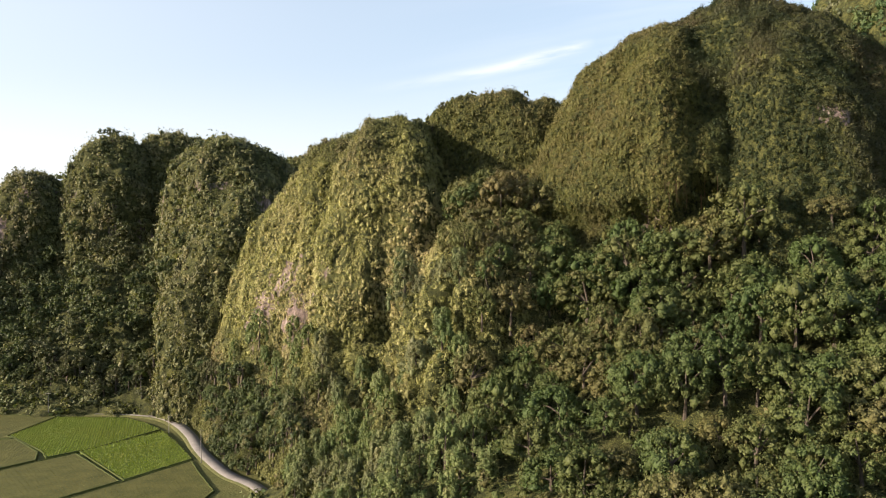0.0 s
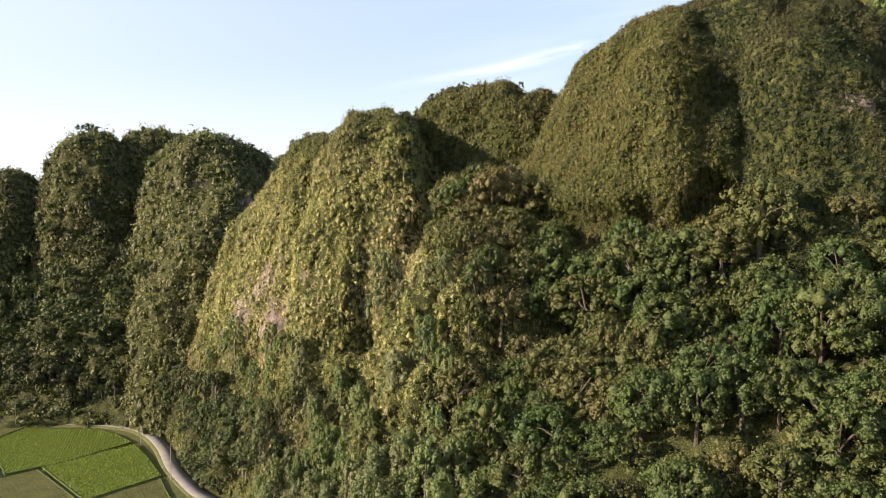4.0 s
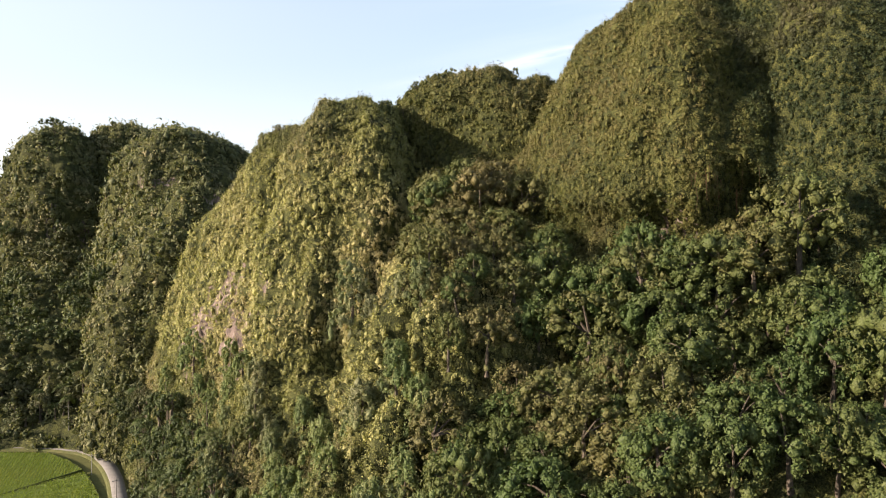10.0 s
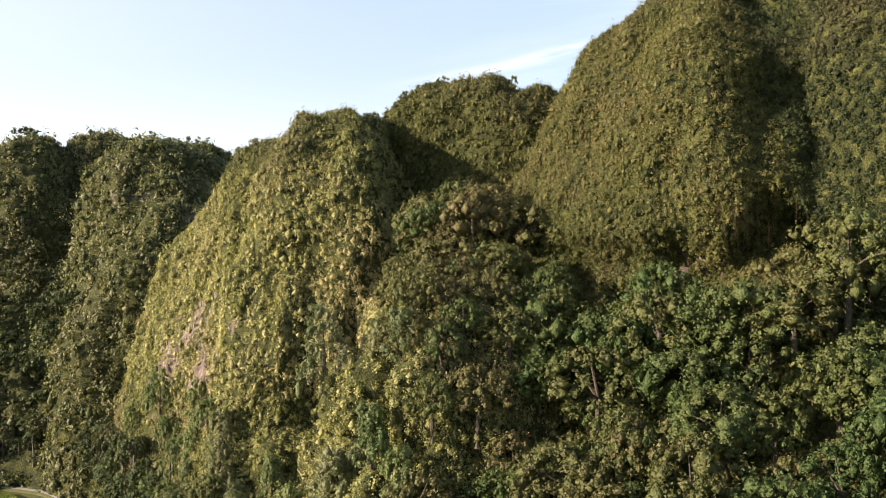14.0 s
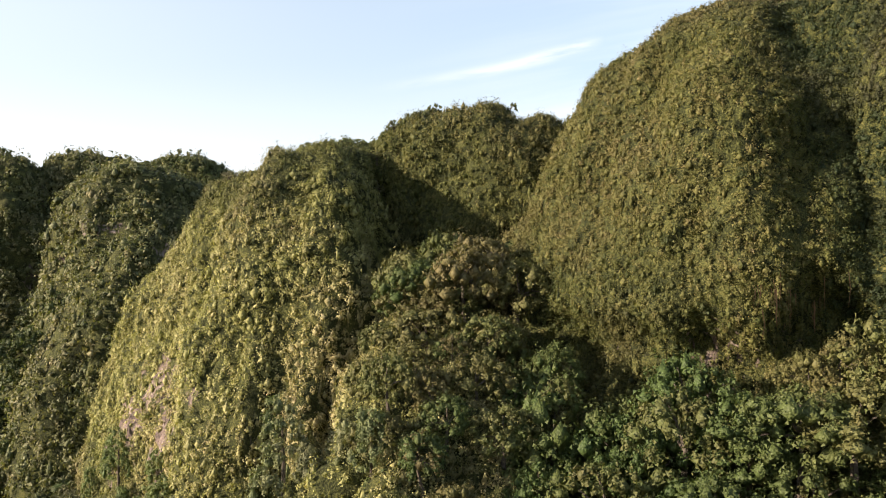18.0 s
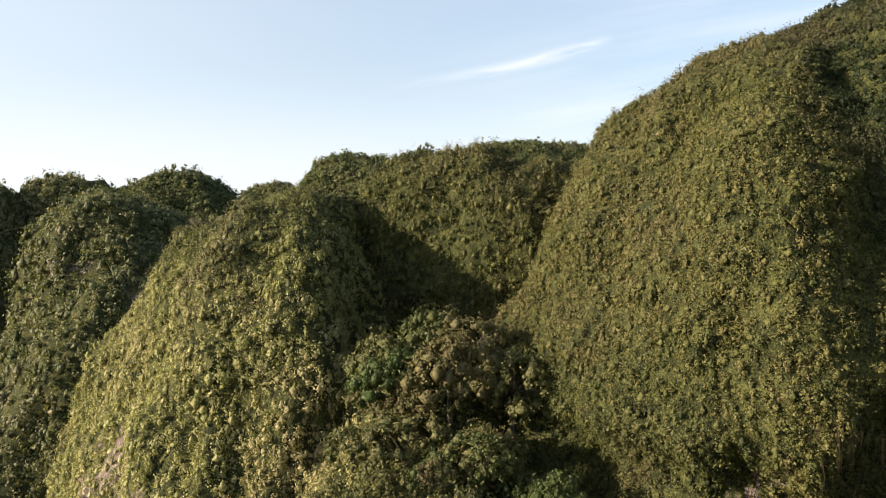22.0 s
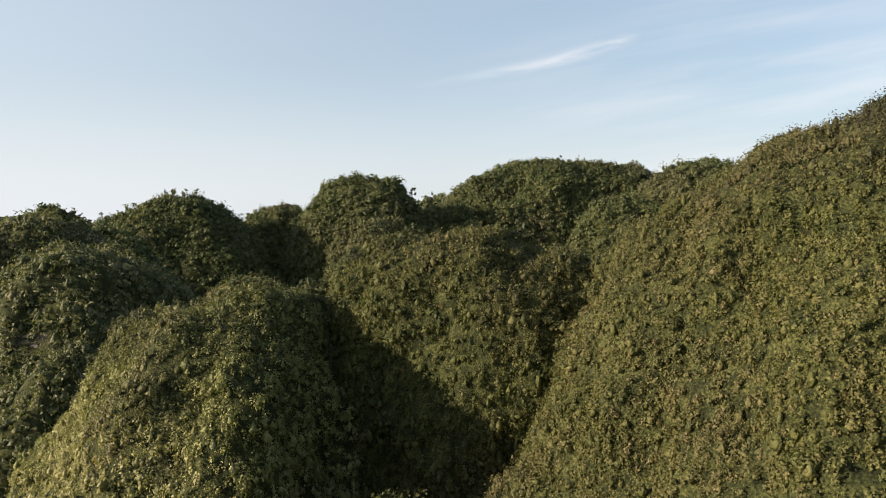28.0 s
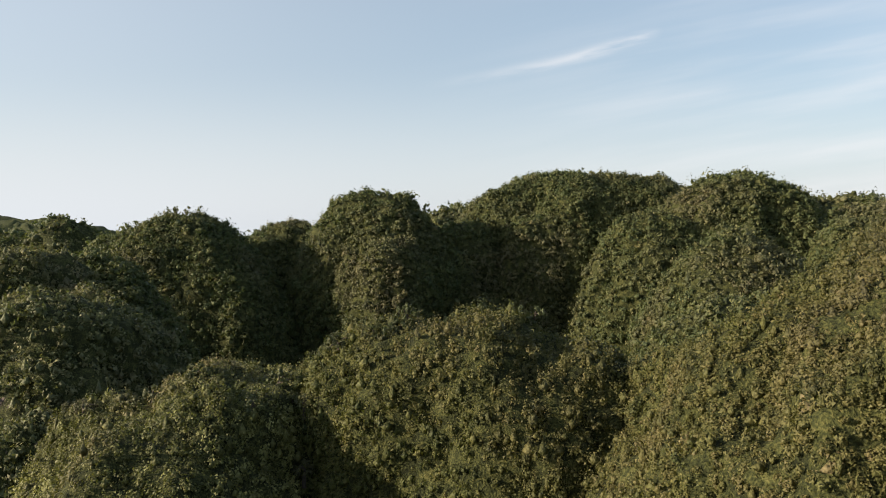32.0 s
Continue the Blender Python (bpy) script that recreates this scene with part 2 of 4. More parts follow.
def slope_material():
    """Matted growth, and streaked limestone where the slope's rock value says so, with a ragged edge."""
    m, nt, N, L = nodes_of("overgrown_limestone")
    geo = N("ShaderNodeNewGeometry")
    pos = geo.outputs["Position"]
    rock = N("ShaderNodeAttribute")
    rock.attribute_name = "rock"
    g1, g2 = noise_node(N, L, 0.7, 7, pos), noise_node(N, L, 5.5, 6, pos)
    mixn = N("ShaderNodeMix")
    mixn.data_type = "FLOAT"
    mixn.inputs["Factor"].default_value = 0.55
    L(g1.outputs["Fac"], mixn.inputs["A"])
    L(g2.outputs["Fac"], mixn.inputs["B"])
    green = ramp(N, [(0.40, (0.014, 0.017, 0.006)), (0.5, (0.035, 0.04, 0.013)), (0.58, (0.075, 0.078, 0.024)), (0.68, (0.12, 0.11, 0.04))])
    L(mixn.outputs["Result"], green.inputs[0])
    s1, s2 = noise_node(N, L, 0.9, 7, pos, (1, 1, 0.14)), noise_node(N, L, 3.4, 5, pos, (1, 1, 0.22))
    mixs = N("ShaderNodeMix")
    mixs.data_type = "FLOAT"
    mixs.inputs["Factor"].default_value = 0.4
    L(s1.outputs["Fac"], mixs.inputs["A"])
    L(s2.outputs["Fac"], mixs.inputs["B"])
    stone = ramp(N, [(0.38, (0.045, 0.038, 0.034)), (0.47, (0.11, 0.085, 0.073)), (0.55, (0.175, 0.135, 0.118)), (0.66, (0.28, 0.24, 0.215))])
    L(mixs.outputs["Result"], stone.inputs[0])
    edge = noise_node(N, L, 1.5, 6, pos, (1, 1, 0.16))
    lift = N("ShaderNodeMath")
    lift.operation = "MULTIPLY_ADD"
    L(edge.outputs["Fac"], lift.inputs[0])
    lift.inputs[1].default_value = 1.7
    L(rock.outputs["Fac"], lift.inputs[2])
    rng_ = N("ShaderNodeMapRange")
    rng_.inputs["From Min"].default_value, rng_.inputs["From Max"].default_value = 1.25, 1.42
    L(lift.outputs[0], rng_.inputs["Value"])
    mix = N("ShaderNodeMix")
    mix.data_type = "RGBA"
    L(rng_.outputs[0], mix.inputs["Factor"])
    L(green.outputs[0], mix.inputs["A"])
    L(stone.outputs[0], mix.inputs["B"])
    b, out = N("ShaderNodeBsdfPrincipled"), N("ShaderNodeOutputMaterial")
    b.inputs["Roughness"].default_value = 0.9
    b.inputs["Specular IOR Level"].default_value = 0.15
    L(mix.outputs["Result"], b.inputs["Base Color"])
    bp = N("ShaderNodeBump")
    bp.inputs["Strength"].default_value, bp.inputs["Distance"].default_value = 0.9, 0.6
    L(mixn.outputs["Result"], bp.inputs["Height"])
    L(bp.outputs[0], b.inputs["Normal"])
    L(b.outputs[0], out.inputs[0])
    return m


UNDER = slope_material()


# ---- mesh helpers ----
def mesh_of(name, verts, faces, material, smooth=False, tint=None):
    """A mesh from arrays; faces is an (n, 3) or (n, 4) array; tint: a number for each face, kept on its corners' points."""
    me = bpy.data.meshes.new(name)
    verts, faces = np.asarray(verts, np.float32), np.asarray(faces, np.int32)
    n, k = faces.shape
    me.vertices.add(len(verts))
    me.vertices.foreach_set("co", verts.ravel())
    me.loops.add(n * k)
    me.loops.foreach_set("vertex_index", faces.ravel())
    me.polygons.add(n)
    me.polygons.foreach_set("loop_start", np.arange(0, n * k, k, dtype=np.int32))
    me.polygons.foreach_set("loop_total", np.full(n, k, np.int32))
    if smooth:
        me.polygons.foreach_set("use_smooth", np.ones(n, bool))
    me.materials.append(material)
    if tint is not None:
        at = me.attributes.new("tint", "FLOAT", "POINT")
        v = np.zeros(len(verts), np.float32)
        v[faces.ravel()] = np.repeat(tint, k)
        at.data.foreach_set("value", v)
    me.update(calc_edges=True)
    return me


def put(name, me, parent=None, label=""):
    ob = new(name, me)
    if parent is not None:
        ob.parent = parent
    return tagged(ob, label)


def part(name, bm, material, parent, label=""):
    me = bpy.data.meshes.new(name)
    bm.to_mesh(me)
    bm.free()
    me.materials.append(material)
    return put(name, me, parent, label)


def unit(v):
    return v / np.maximum(np.linalg.norm(v, axis=1, keepdims=True), 1e-9)


def leaf_tris(rng, P, N, size, droop=0.35, slim=0.55, three=False):
    """Leaves at P facing N, of the lengths given: folded diamonds, or single triangles where they are far. Returns verts and triangles."""
    n = len(P)
    t = rng.normal(size=(n, 3))
    t[:, 2] -= droop * 2
    t = unit(t - N * np.sum(t * N, axis=1, keepdims=True))
    s = np.cross(N, t)
    L, W = size[:, None] * 0.5, size[:, None] * 0.5 * slim
    fold = N * (size[:, None] * 0.10)
    if three:
        V = np.stack([P - t * L * 0.8 + s * W, P + t * L * 1.1, P - t * L * 0.8 - s * W], axis=1)
        return V.reshape(-1, 3), np.arange(3 * n, dtype=np.int32).reshape(n, 3)
    V = np.stack([P - t * L, P + s * W + fold, P + t * L, P - s * W + fold], axis=1)
    i = np.arange(n, dtype=np.int32)[:, None] * 4
    return V.reshape(-1, 3), np.concatenate([i + np.array([0, 1, 2]), i + np.array([0, 2, 3])], axis=1).reshape(-1, 3).astype(np.int32)


def ball(level):
    bm = bmesh.new()
    bmesh.ops.create_icosphere(bm, subdivisions=level, radius=1.0)
    bm.verts.ensure_lookup_table()
    V = np.array([v.co[:] for v in bm.verts])
    F = np.array([[v.index for v in f.verts] for f in bm.faces], dtype=np.int32)
    bm.free()
    return V, F


OCTA = (np.array([(1, 0, 0), (-1, 0, 0), (0, 1, 0), (0, -1, 0), (0, 0, 1), (0, 0, -1)], float), np.array([(0, 2, 4), (2, 1, 4), (1, 3, 4), (3, 0, 4), (2, 0, 5), (1, 2, 5), (3, 1, 5), (0, 3, 5)], np.int32))
BALL = {0: OCTA, 1: ball(1), 2: ball(2)}


def bushes(rng, P, N, radius, leaf, per, hang=0.0, three=True, level=0, solid=0.44):
    """Leafy clumps at P on a surface facing N: an uneven mass of foliage, and leaves that stand out from it.
    per: loose leaves in each. hang: how far the clump trails down. Returns verts, triangles, tint."""
    n = len(P)
    up = np.array([0, 0, 1.0])
    long = 1 + hang * rng.random(n) ** 1.5 * 1.6
    # the masses
    bv, bf = BALL[level]
    k = len(bv)
    spin = rng.uniform(0, 2 * math.pi, n)
    c, s = np.cos(spin)[:, None], np.sin(spin)[:, None]
    B = np.stack([bv[None, :, 0] * c - bv[None, :, 1] * s, bv[None, :, 0] * s + bv[None, :, 1] * c, np.repeat(bv[None, :, 2], n, 0)], axis=2)
    B = B * (rng.uniform(0.7, 1.2, (n, k, 1)) * solid) * radius[:, None, None]
    axes = rng.uniform(0.62, 1.38, (n, 3))
    B *= axes[:, None, :]
    B[:, :, 2] *= long[:, None]
    centre = P - up * (radius * (long - 1) * 0.6)[:, None]
    MV = (B + centre[:, None, :]).reshape(-1, 3)
    MF = (bf[None] + (np.arange(n) * k)[:, None, None]).reshape(-1, 3)
    base = np.clip(rng.normal(0.42, 0.16, n), 0.02, 0.97)
    # the loose leaves
    d = unit(rng.normal(size=(n * per, 3)))
    axis = unit(np.repeat(N, per, axis=0) * 0.75 + up * 0.45)
    dot = np.sum(d * axis, axis=1, keepdims=True)
    d = np.where(dot < -0.1, d - 2 * dot * axis, d)
    r = np.repeat(radius, per)[:, None] * (0.5 + 0.56 * rng.random((n * per, 1)))
    o = d * r * np.repeat(axes, per, axis=0)
    o[:, 2] *= np.repeat(long, per)
    C = np.repeat(centre, per, axis=0) + o
    F = unit(d + 0.45 * rng.normal(size=d.shape) + up * 0.1)
    size = np.repeat(leaf, per) * (0.6 + 0.8 * rng.random(n * per))
    LV, LF = leaf_tris(rng, C, F, size, slim=0.8 if three else 0.55, three=three)
    lt = np.repeat(np.clip(np.repeat(base, per) + rng.normal(0, 0.05, n * per), 0, 0.999), 1 if three else 2)
    V, F = np.concatenate([MV, LV]), np.concatenate([MF, LF + len(MV)])
    # Inner masses take a lower tint, the shade inside a clump put into colour.
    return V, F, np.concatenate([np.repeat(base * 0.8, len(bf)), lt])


def sample(rng, V, Q, density):
    """Points spread over the quads Q of V; density: points per square metre for each quad. Returns points, normals, and each one's quad."""
    a, b, c, d = (V[Q[:, i]] for i in range(4))
    nrm = np.cross(c - a, d - b)
    area = 0.5 * np.linalg.norm(nrm, axis=1)
    want = area * density
    count = np.floor(want + rng.random(len(Q))).astype(int)
    idx = np.repeat(np.arange(len(Q)), count)
    u, v = rng.random((2, len(idx), 1))
    p = (a[idx] * (1 - u) + b[idx] * u) * (1 - v) + (d[idx] * (1 - u) + c[idx] * u) * v
    return p, unit(nrm)[idx], idx


# ---- karst hills ----
def hill_form(cx, cy, ax, ay, turn, h, q, p, m, seed, step, rough=1.0, flute=0.05, z0=-3.0, big=1.0, dent=None):
    """A dome-topped limestone tower: rounded-box outline, steep flanks, flutes and lumps. Returns verts, quads."""
    r_mean = (ax + ay) / 2
    nt = max(48, int(2 * math.pi * r_mean / step))
    rho = np.linspace(0, 1, 400)
    z = h * np.maximum(1 - rho ** q, 0) ** (1 / p)
    s = np.concatenate([[0], np.cumsum(np.hypot(np.diff(rho) * r_mean, np.diff(z)))])
    ns = max(14, int(s[-1] / step))
    rr = np.interp(np.linspace(0, s[-1], ns), s, rho)
    rr[0] = 0.004
    th = np.linspace(0, 2 * math.pi, nt, endpoint=False)
    c, sn = np.cos(th), np.sin(th)
    R = 1.0 / (np.abs(c / ax) ** m + np.abs(sn / ay) ** m) ** (1 / m)
    ring = np.stack([c * 2.2, sn * 2.2, np.full(nt, seed * 3.7)], axis=1)
    R = R * (1 + flute * fbm(ring * 1.6, 3, seed))
    T, RR = np.meshgrid(th, rr)
    rad = RR * R[None, :]
    X, Y = rad * np.cos(T), rad * np.sin(T)
    Z = z0 + (h - z0) * np.maximum(1 - RR ** q, 0) ** (1 / p)
    tr = radians(turn)
    V = np.stack([cx + X * math.cos(tr) - Y * math.sin(tr), cy + X * math.sin(tr) + Y * math.cos(tr), Z], axis=-1)
    i, j = np.meshgrid(np.arange(ns - 1), np.arange(nt), indexing="ij")
    k = (j + 1) % nt
    Q = np.stack([i * nt + j, (i + 1) * nt + j, (i + 1) * nt + k, i * nt + k], axis=-1).reshape(-1, 4)
    # lumps, pushed out along the surface's facing
    dr, dt = np.gradient(V, axis=0), np.roll(V, -1, 1) - np.roll(V, 1, 1)
    N = np.cross(dr, dt).reshape(-1, 3)
    V = V.reshape(-1, 3)
    N = unit(N)
    N *= np.where(N[:, 2:3] < -0.2, -1, 1)
    k3 = np.array([1, 1, 0.45])
    amp = rough * np.minimum(1, (V[:, 2] + 6) / 14)
    push = 0.0 if dent is None else dent(V)
    V = V + N * (push + (2.3 * big * fbm(V / 15 * k3, 2, seed + 20) + 1.5 * fbm(V / 5.2 * k3, 2, seed + 30) + 0.75 * fbm(V / 1.9, 2, seed + 40)) * amp)[:, None]
    return V, Q


LOBES, STAND = [], []


def lobe_height(spec, x, y, z0=-3.0):
    cx, cy, ax, ay, turn, h, q, p, m = spec
    c, s = math.cos(radians(turn)), math.sin(radians(turn))
    u, v = (x - cx) * c + (y - cy) * s, (y - cy) * c - (x - cx) * s
    rho = (np.abs(u / ax) ** m + np.abs(v / ay) ** m) ** (1 / m)
    return z0 + (h - z0) * np.maximum(1 - rho ** q, 0) ** (1 / p)


def land(x, y, but=None):
    """Height of the land, before its lumps, over all lobes but those given."""
    x, y = np.asarray(x, float), np.asarray(y, float)
    z = np.zeros(x.shape)
    for s in LOBES:
        if but is None or s is not but:
            z = np.maximum(z, lobe_height(s, x, y))
    return z


def hill(name, label, specs, step, leaf, cover, radius, per, hang=0.5, material=None, bare=None, seed=1, rough=1.0, flute=0.05, shrubs=0.0, three=True, big=1.0, dent=None, level=0, shift=None, rear=0.06):
    """A hill as a thing: its slopes, and the growth on them. cover: layers of clumps; bare(C) 0 to 1: where rock shows."""
    rng = np.random.default_rng(seed)
    top = tagged(new(name), label, "hill", "limestone hills", "")
    got = []
    for k, spec in enumerate(specs):
        V, Q = hill_form(*spec, seed + 7 * k, step, rough, flute, big=big, dent=dent)
        STAND.append(V[:, :3])
        C = V[Q].mean(axis=1)
        me = mesh_of("slope", V, Q, UNDER, smooth=True)
        at = me.attributes.new("rock", "FLOAT", "POINT")
        w = np.zeros(len(C))
        if bare is not None:
            w = bare(C)
            at.data.foreach_set("value", bare(V).astype(np.float32))
        put("slope", me, top)
        patch = np.clip(0.95 + 0.6 * fbm(C / 5.0, 2, seed + 5), 0.65, 1.4)
        fall = np.cross(V[Q[:, 2]] - V[Q[:, 0]], V[Q[:, 3]] - V[Q[:, 1]])
        back = np.where(unit(fall)[:, 1] > 0.4, rear, 1.0)
        dens = cover / (math.pi * radius ** 2) * patch * back * np.clip(1.1 - 1.0 * w, 0.16, 1)
        hidden = (C[:, 2] < 0.0) | ((C[:, 0] > 96) & (C[:, 1] < 200)) | (C[:, 2] < land(C[:, 0], C[:, 1], but=spec) - 3.0)
        dens[hidden] = 0
        P, N, _ = sample(rng, V, Q, dens)
        r = radius * np.clip(np.exp(rng.normal(-0.06, 0.46, len(P))), 0.4, 1.9)
        lf = leaf * np.exp(rng.normal(0, 0.15, len(P)))
        v, f, t = bushes(rng, P + N * (r * rng.uniform(-0.1, 0.65, len(r)))[:, None], N, r, lf, per, hang, three, level)
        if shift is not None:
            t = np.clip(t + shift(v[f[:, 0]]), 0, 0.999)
        got.append((v, f, t))
        if shrubs:
            P, N, _ = sample(rng, V, Q, shrubs * np.where(hidden, 0, 1) * np.clip(0.4 + 1.6 * fbm(C / 11.0, 2, seed + 9), 0, 1.6))
            r = radius * 1.5 * np.clip(np.exp(rng.normal(0, 0.3, len(P))), 0.6, 1.5)
            v, f, t = bushes(rng, P + N * (r * 0.35)[:, None], N, r, np.full(len(P), leaf * 1.15), per * 4, hang * 0.5, three, 1)
            t = np.clip(t * 0.55 + 0.02, 0, 1)
            got.append((v, f, t))
    n, v, f, t = 0, [], [], []
    for a, b, c in got:
        v.append(a), f.append(b + n), t.append(c)
        n += len(a)
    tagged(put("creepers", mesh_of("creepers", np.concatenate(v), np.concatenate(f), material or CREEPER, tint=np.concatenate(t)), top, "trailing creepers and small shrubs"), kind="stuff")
    return top


def face_rock(C):
    """Bare streaks on the big cliff face."""
    u = C[:, 0] * -0.66 + C[:, 1] * 0.75
    d = np.exp(-((u - 146) / 17.0) ** 2 - ((C[:, 2] - 32 - 0.12 * (146 - u)) / 8.5) ** 2)
    return d * 0.8 + 0.65 * fbm(C * np.array([0.35, 0.35, 0.10]), 3, 77) * (d > 0.15)


def specks(amount, low=12):
    def f(C):
        return np.clip(amount + 0.75 * fbm(C * np.array([0.13, 0.13, 0.06]), 3, 91), 0, 1) * (C[:, 2] > low) * (C[:, 2] < 64)
    return f


# each lobe: centre, half lengths, turn, height, and the exponents of its profile and outline
MAIN = [(-27, 188.5, 57, 31.4, 134.5, 72, 1.6, 0.9, 1.8), (-11.6, 181, 41, 16.8, 88.4, 74.3, 3.6, 1.42, 4.6), (10, 131, 24, 24, 142, 46, 2.4, 1.3, 2.0), (-17.5, 151.5, 40, 18.5, 128, 30, 2.0, 1.1, 2.0), (8, 149, 19, 19, 0, 52.5, 3.0, 1.5, 2.0)]
MIDDLE = [(12.4, 181, 27.8, 15.2, -32.8, 79.3, 4.9, 1.54, 2.0)]
RIGHT = [(58.2, 154.2, 52.5, 52.0, -34.2, 92.9, 2.5, 1.58, 1.95), (32.5, 170.3, 12, 23.8, 16, 78.8, 3.06, 1.57, 1.9)]
EAST = [(104, 162, 47, 50, 0, 106, 2.8, 1.5, 2.0)]
TALUS = [(62, 135, 98, 98, 0, 60, 1.0, 1.0, 2.0)]
LEFT = [[(-67.5, 247, 26.5, 37, 8.7, 76.5, 3.8, 1.6, 2.14), (-57, 222, 21, 33, -22, 60, 2.5, 1.3, 2.0)],
        [(-117, 270, 28, 30, 0, 83.5, 2.2, 1.4, 2.1), (-143, 265, 23, 30, 0, 70, 2.6, 1.2, 2.0), (-100, 284, 30, 24, 0, 84.5, 3.4, 1.5, 2)],
        # The last hill stands out of view, added to shade the towers' foot.
        [(-172, 288, 26, 34, 0, 59, 3, 1.4, 2.2)], [(-224, 212, 34, 36, 0, 55, 2.6, 1.4, 2.0)]]
FOOT = [(-97, 252, 95, 56, 0, 44, 1.3, 1.0, 2.0)]
FAR = [(-118, 404, 64, 48, 0, 96.5, 2.6, 1.2, 2), (-36, 420, 49, 34, 0, 105.5, 2.8, 1.3, 2), (55, 468, 95, 48, 0, 117, 3.2, 1.4, 2), (30, 438, 30, 24, 0, 96, 2.6, 1.4, 2),
       (74, 414, 40, 38, 0, 98.5, 2.2, 1.3, 2), (112, 432, 58, 42, 0, 112.3, 2.8, 1.3, 2), (92, 364, 44, 42, 0, 88, 2.2, 1.3, 2), (162, 394, 60, 50, 0, 100, 2.4, 1.3, 2),
       (-110, 325, 46, 44, 0, 81, 2.2, 1.3, 2), (-80, 440, 50, 38, 0, 94, 2.4, 1.3, 2), (78, 300, 60, 66, 0, 72, 1.9, 1.1, 2), (-20, 330, 120, 80, 0, 42, 2, 1, 2), (-28, 398, 24, 20, 0, 86, 3, 1.5, 2), (-2, 440, 34, 30, 0, 95, 2.4, 1.3, 2)]
FARTHER = [(-291, 610, 44, 52, 0, 103, 2.2, 1.3, 2), (-205, 560, 80, 60, 0, 91, 2.4, 1.3, 2), (0, 620, 130, 80, 0, 106, 2.4, 1.3, 2), (230, 640, 150, 90, 0, 112, 2.4, 1.3, 2), (-450, 760, 140, 100, 0, 92, 2.4, 1.3, 2)]
RIDGES = [(-950, 1560, 320, 160, 8, 122, 2.2, 1.2, 2), (-1900, 2300, 700, 300, 10, 190, 2, 1.2, 2), (-300, 2400, 900, 300, 0, 120, 2, 1.2, 2), (1200, 2300, 900, 300, -10, 150, 2, 1.2, 2)]
LOBES += MAIN + MIDDLE + RIGHT + EAST + TALUS + sum(LEFT, []) + FOOT + FAR + FARTHER


def cave(V):
    """The undercut at the foot of the tall hill: how far the face is set back."""
    f = np.clip((V[:, 0] - 17) / 5, 0, 1) * np.clip((48 - V[:, 0]) / 3, 0, 1) * (V[:, 1] < 140)
    lip = 53.5 + 4.5 * np.clip((V[:, 0] - 35.5) / 4, 0, 1) + 1.3 * vnoise(V * 0.25, 5)
    return -6.0 * f * np.clip((lip - V[:, 2]) / 1.6, 0, 1)


def right_dents(V):
    """The undercut, and the steep cleft that parts the tall hill's lit dome from its right shoulder."""
    line = 44.4 + 0.10 * (V[:, 2] - 60) + 1.0 * vnoise(V * 0.12, 8)
    cleft = np.exp(-((V[:, 0] - line) / 5.0) ** 2) * np.clip((152 - V[:, 1]) / 8, 0, 1) * np.clip((97 - V[:, 2]) / 14, 0, 1)
    bulge = np.exp(-((V[:, 0] - 36.5) / 4.2) ** 2) * np.clip((142 - V[:, 1]) / 8, 0, 1) * np.exp(-((V[:, 2] - 68) / 11) ** 2)
    return cave(V) - 5.5 * cleft + 3.6 * bulge


def right_rock(C):
    d = np.exp(-((C[:, 0] - 60) / 5.5) ** 2 - ((C[:, 2] - 66) / 3.5) ** 2) * (C[:, 1] < 130)
    return np.where(cave(C) < -1.2, 0.1, -0.4) + 0.85 * d + 0.6 * np.clip(fbm(C * np.array([0.14, 0.14, 0.07]), 3, 91) - 0.45, 0, 1)


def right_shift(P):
    # Dry dome, green edge and shoulder; the shoulder's shade is also in the tint.
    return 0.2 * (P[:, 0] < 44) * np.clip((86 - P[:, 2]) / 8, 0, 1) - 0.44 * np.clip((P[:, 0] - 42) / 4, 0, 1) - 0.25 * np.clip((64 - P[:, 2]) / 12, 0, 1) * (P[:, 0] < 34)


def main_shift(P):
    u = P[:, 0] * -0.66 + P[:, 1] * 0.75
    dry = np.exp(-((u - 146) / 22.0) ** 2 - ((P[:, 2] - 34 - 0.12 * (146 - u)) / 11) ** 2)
    # Drier by the rock face; darker at the crest, foot and gully side.
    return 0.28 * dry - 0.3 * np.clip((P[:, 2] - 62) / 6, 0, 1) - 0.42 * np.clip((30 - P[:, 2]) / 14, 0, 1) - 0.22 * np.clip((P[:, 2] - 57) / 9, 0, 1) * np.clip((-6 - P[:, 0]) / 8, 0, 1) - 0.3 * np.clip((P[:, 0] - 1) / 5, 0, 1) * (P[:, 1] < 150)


def main_ribs(V):
    """Upright ribs and furrows on the lower slopes, where vines hang in columns."""
    low = np.clip((50 - V[:, 2]) / 10, 0, 1) * np.clip((V[:, 2] - 2) / 6, 0, 1) * np.clip((V[:, 0] + 22) / 14, 0, 1)
    return 2.6 * low * (np.abs(vnoise(V * np.array([0.26, 0.26, 0.05]), 61)) * 2 - 0.75) + 0.9 * low * vnoise(V * np.array([0.7, 0.7, 0.12]), 62)


def main_rock(C):
    d = np.exp(-((C[:, 0] - 8.5) ** 2 + (C[:, 1] - 119.5) ** 2 + (C[:, 2] - 43) ** 2) / 7.0)
    return face_rock(C) + d


def foot_rock(C):
    return -0.3 + 0.95 * np.exp(-((C[:, 0] + 111) ** 2 / 30 + (C[:, 2] - 12) ** 2 / 14)) * (C[:, 1] < 225)


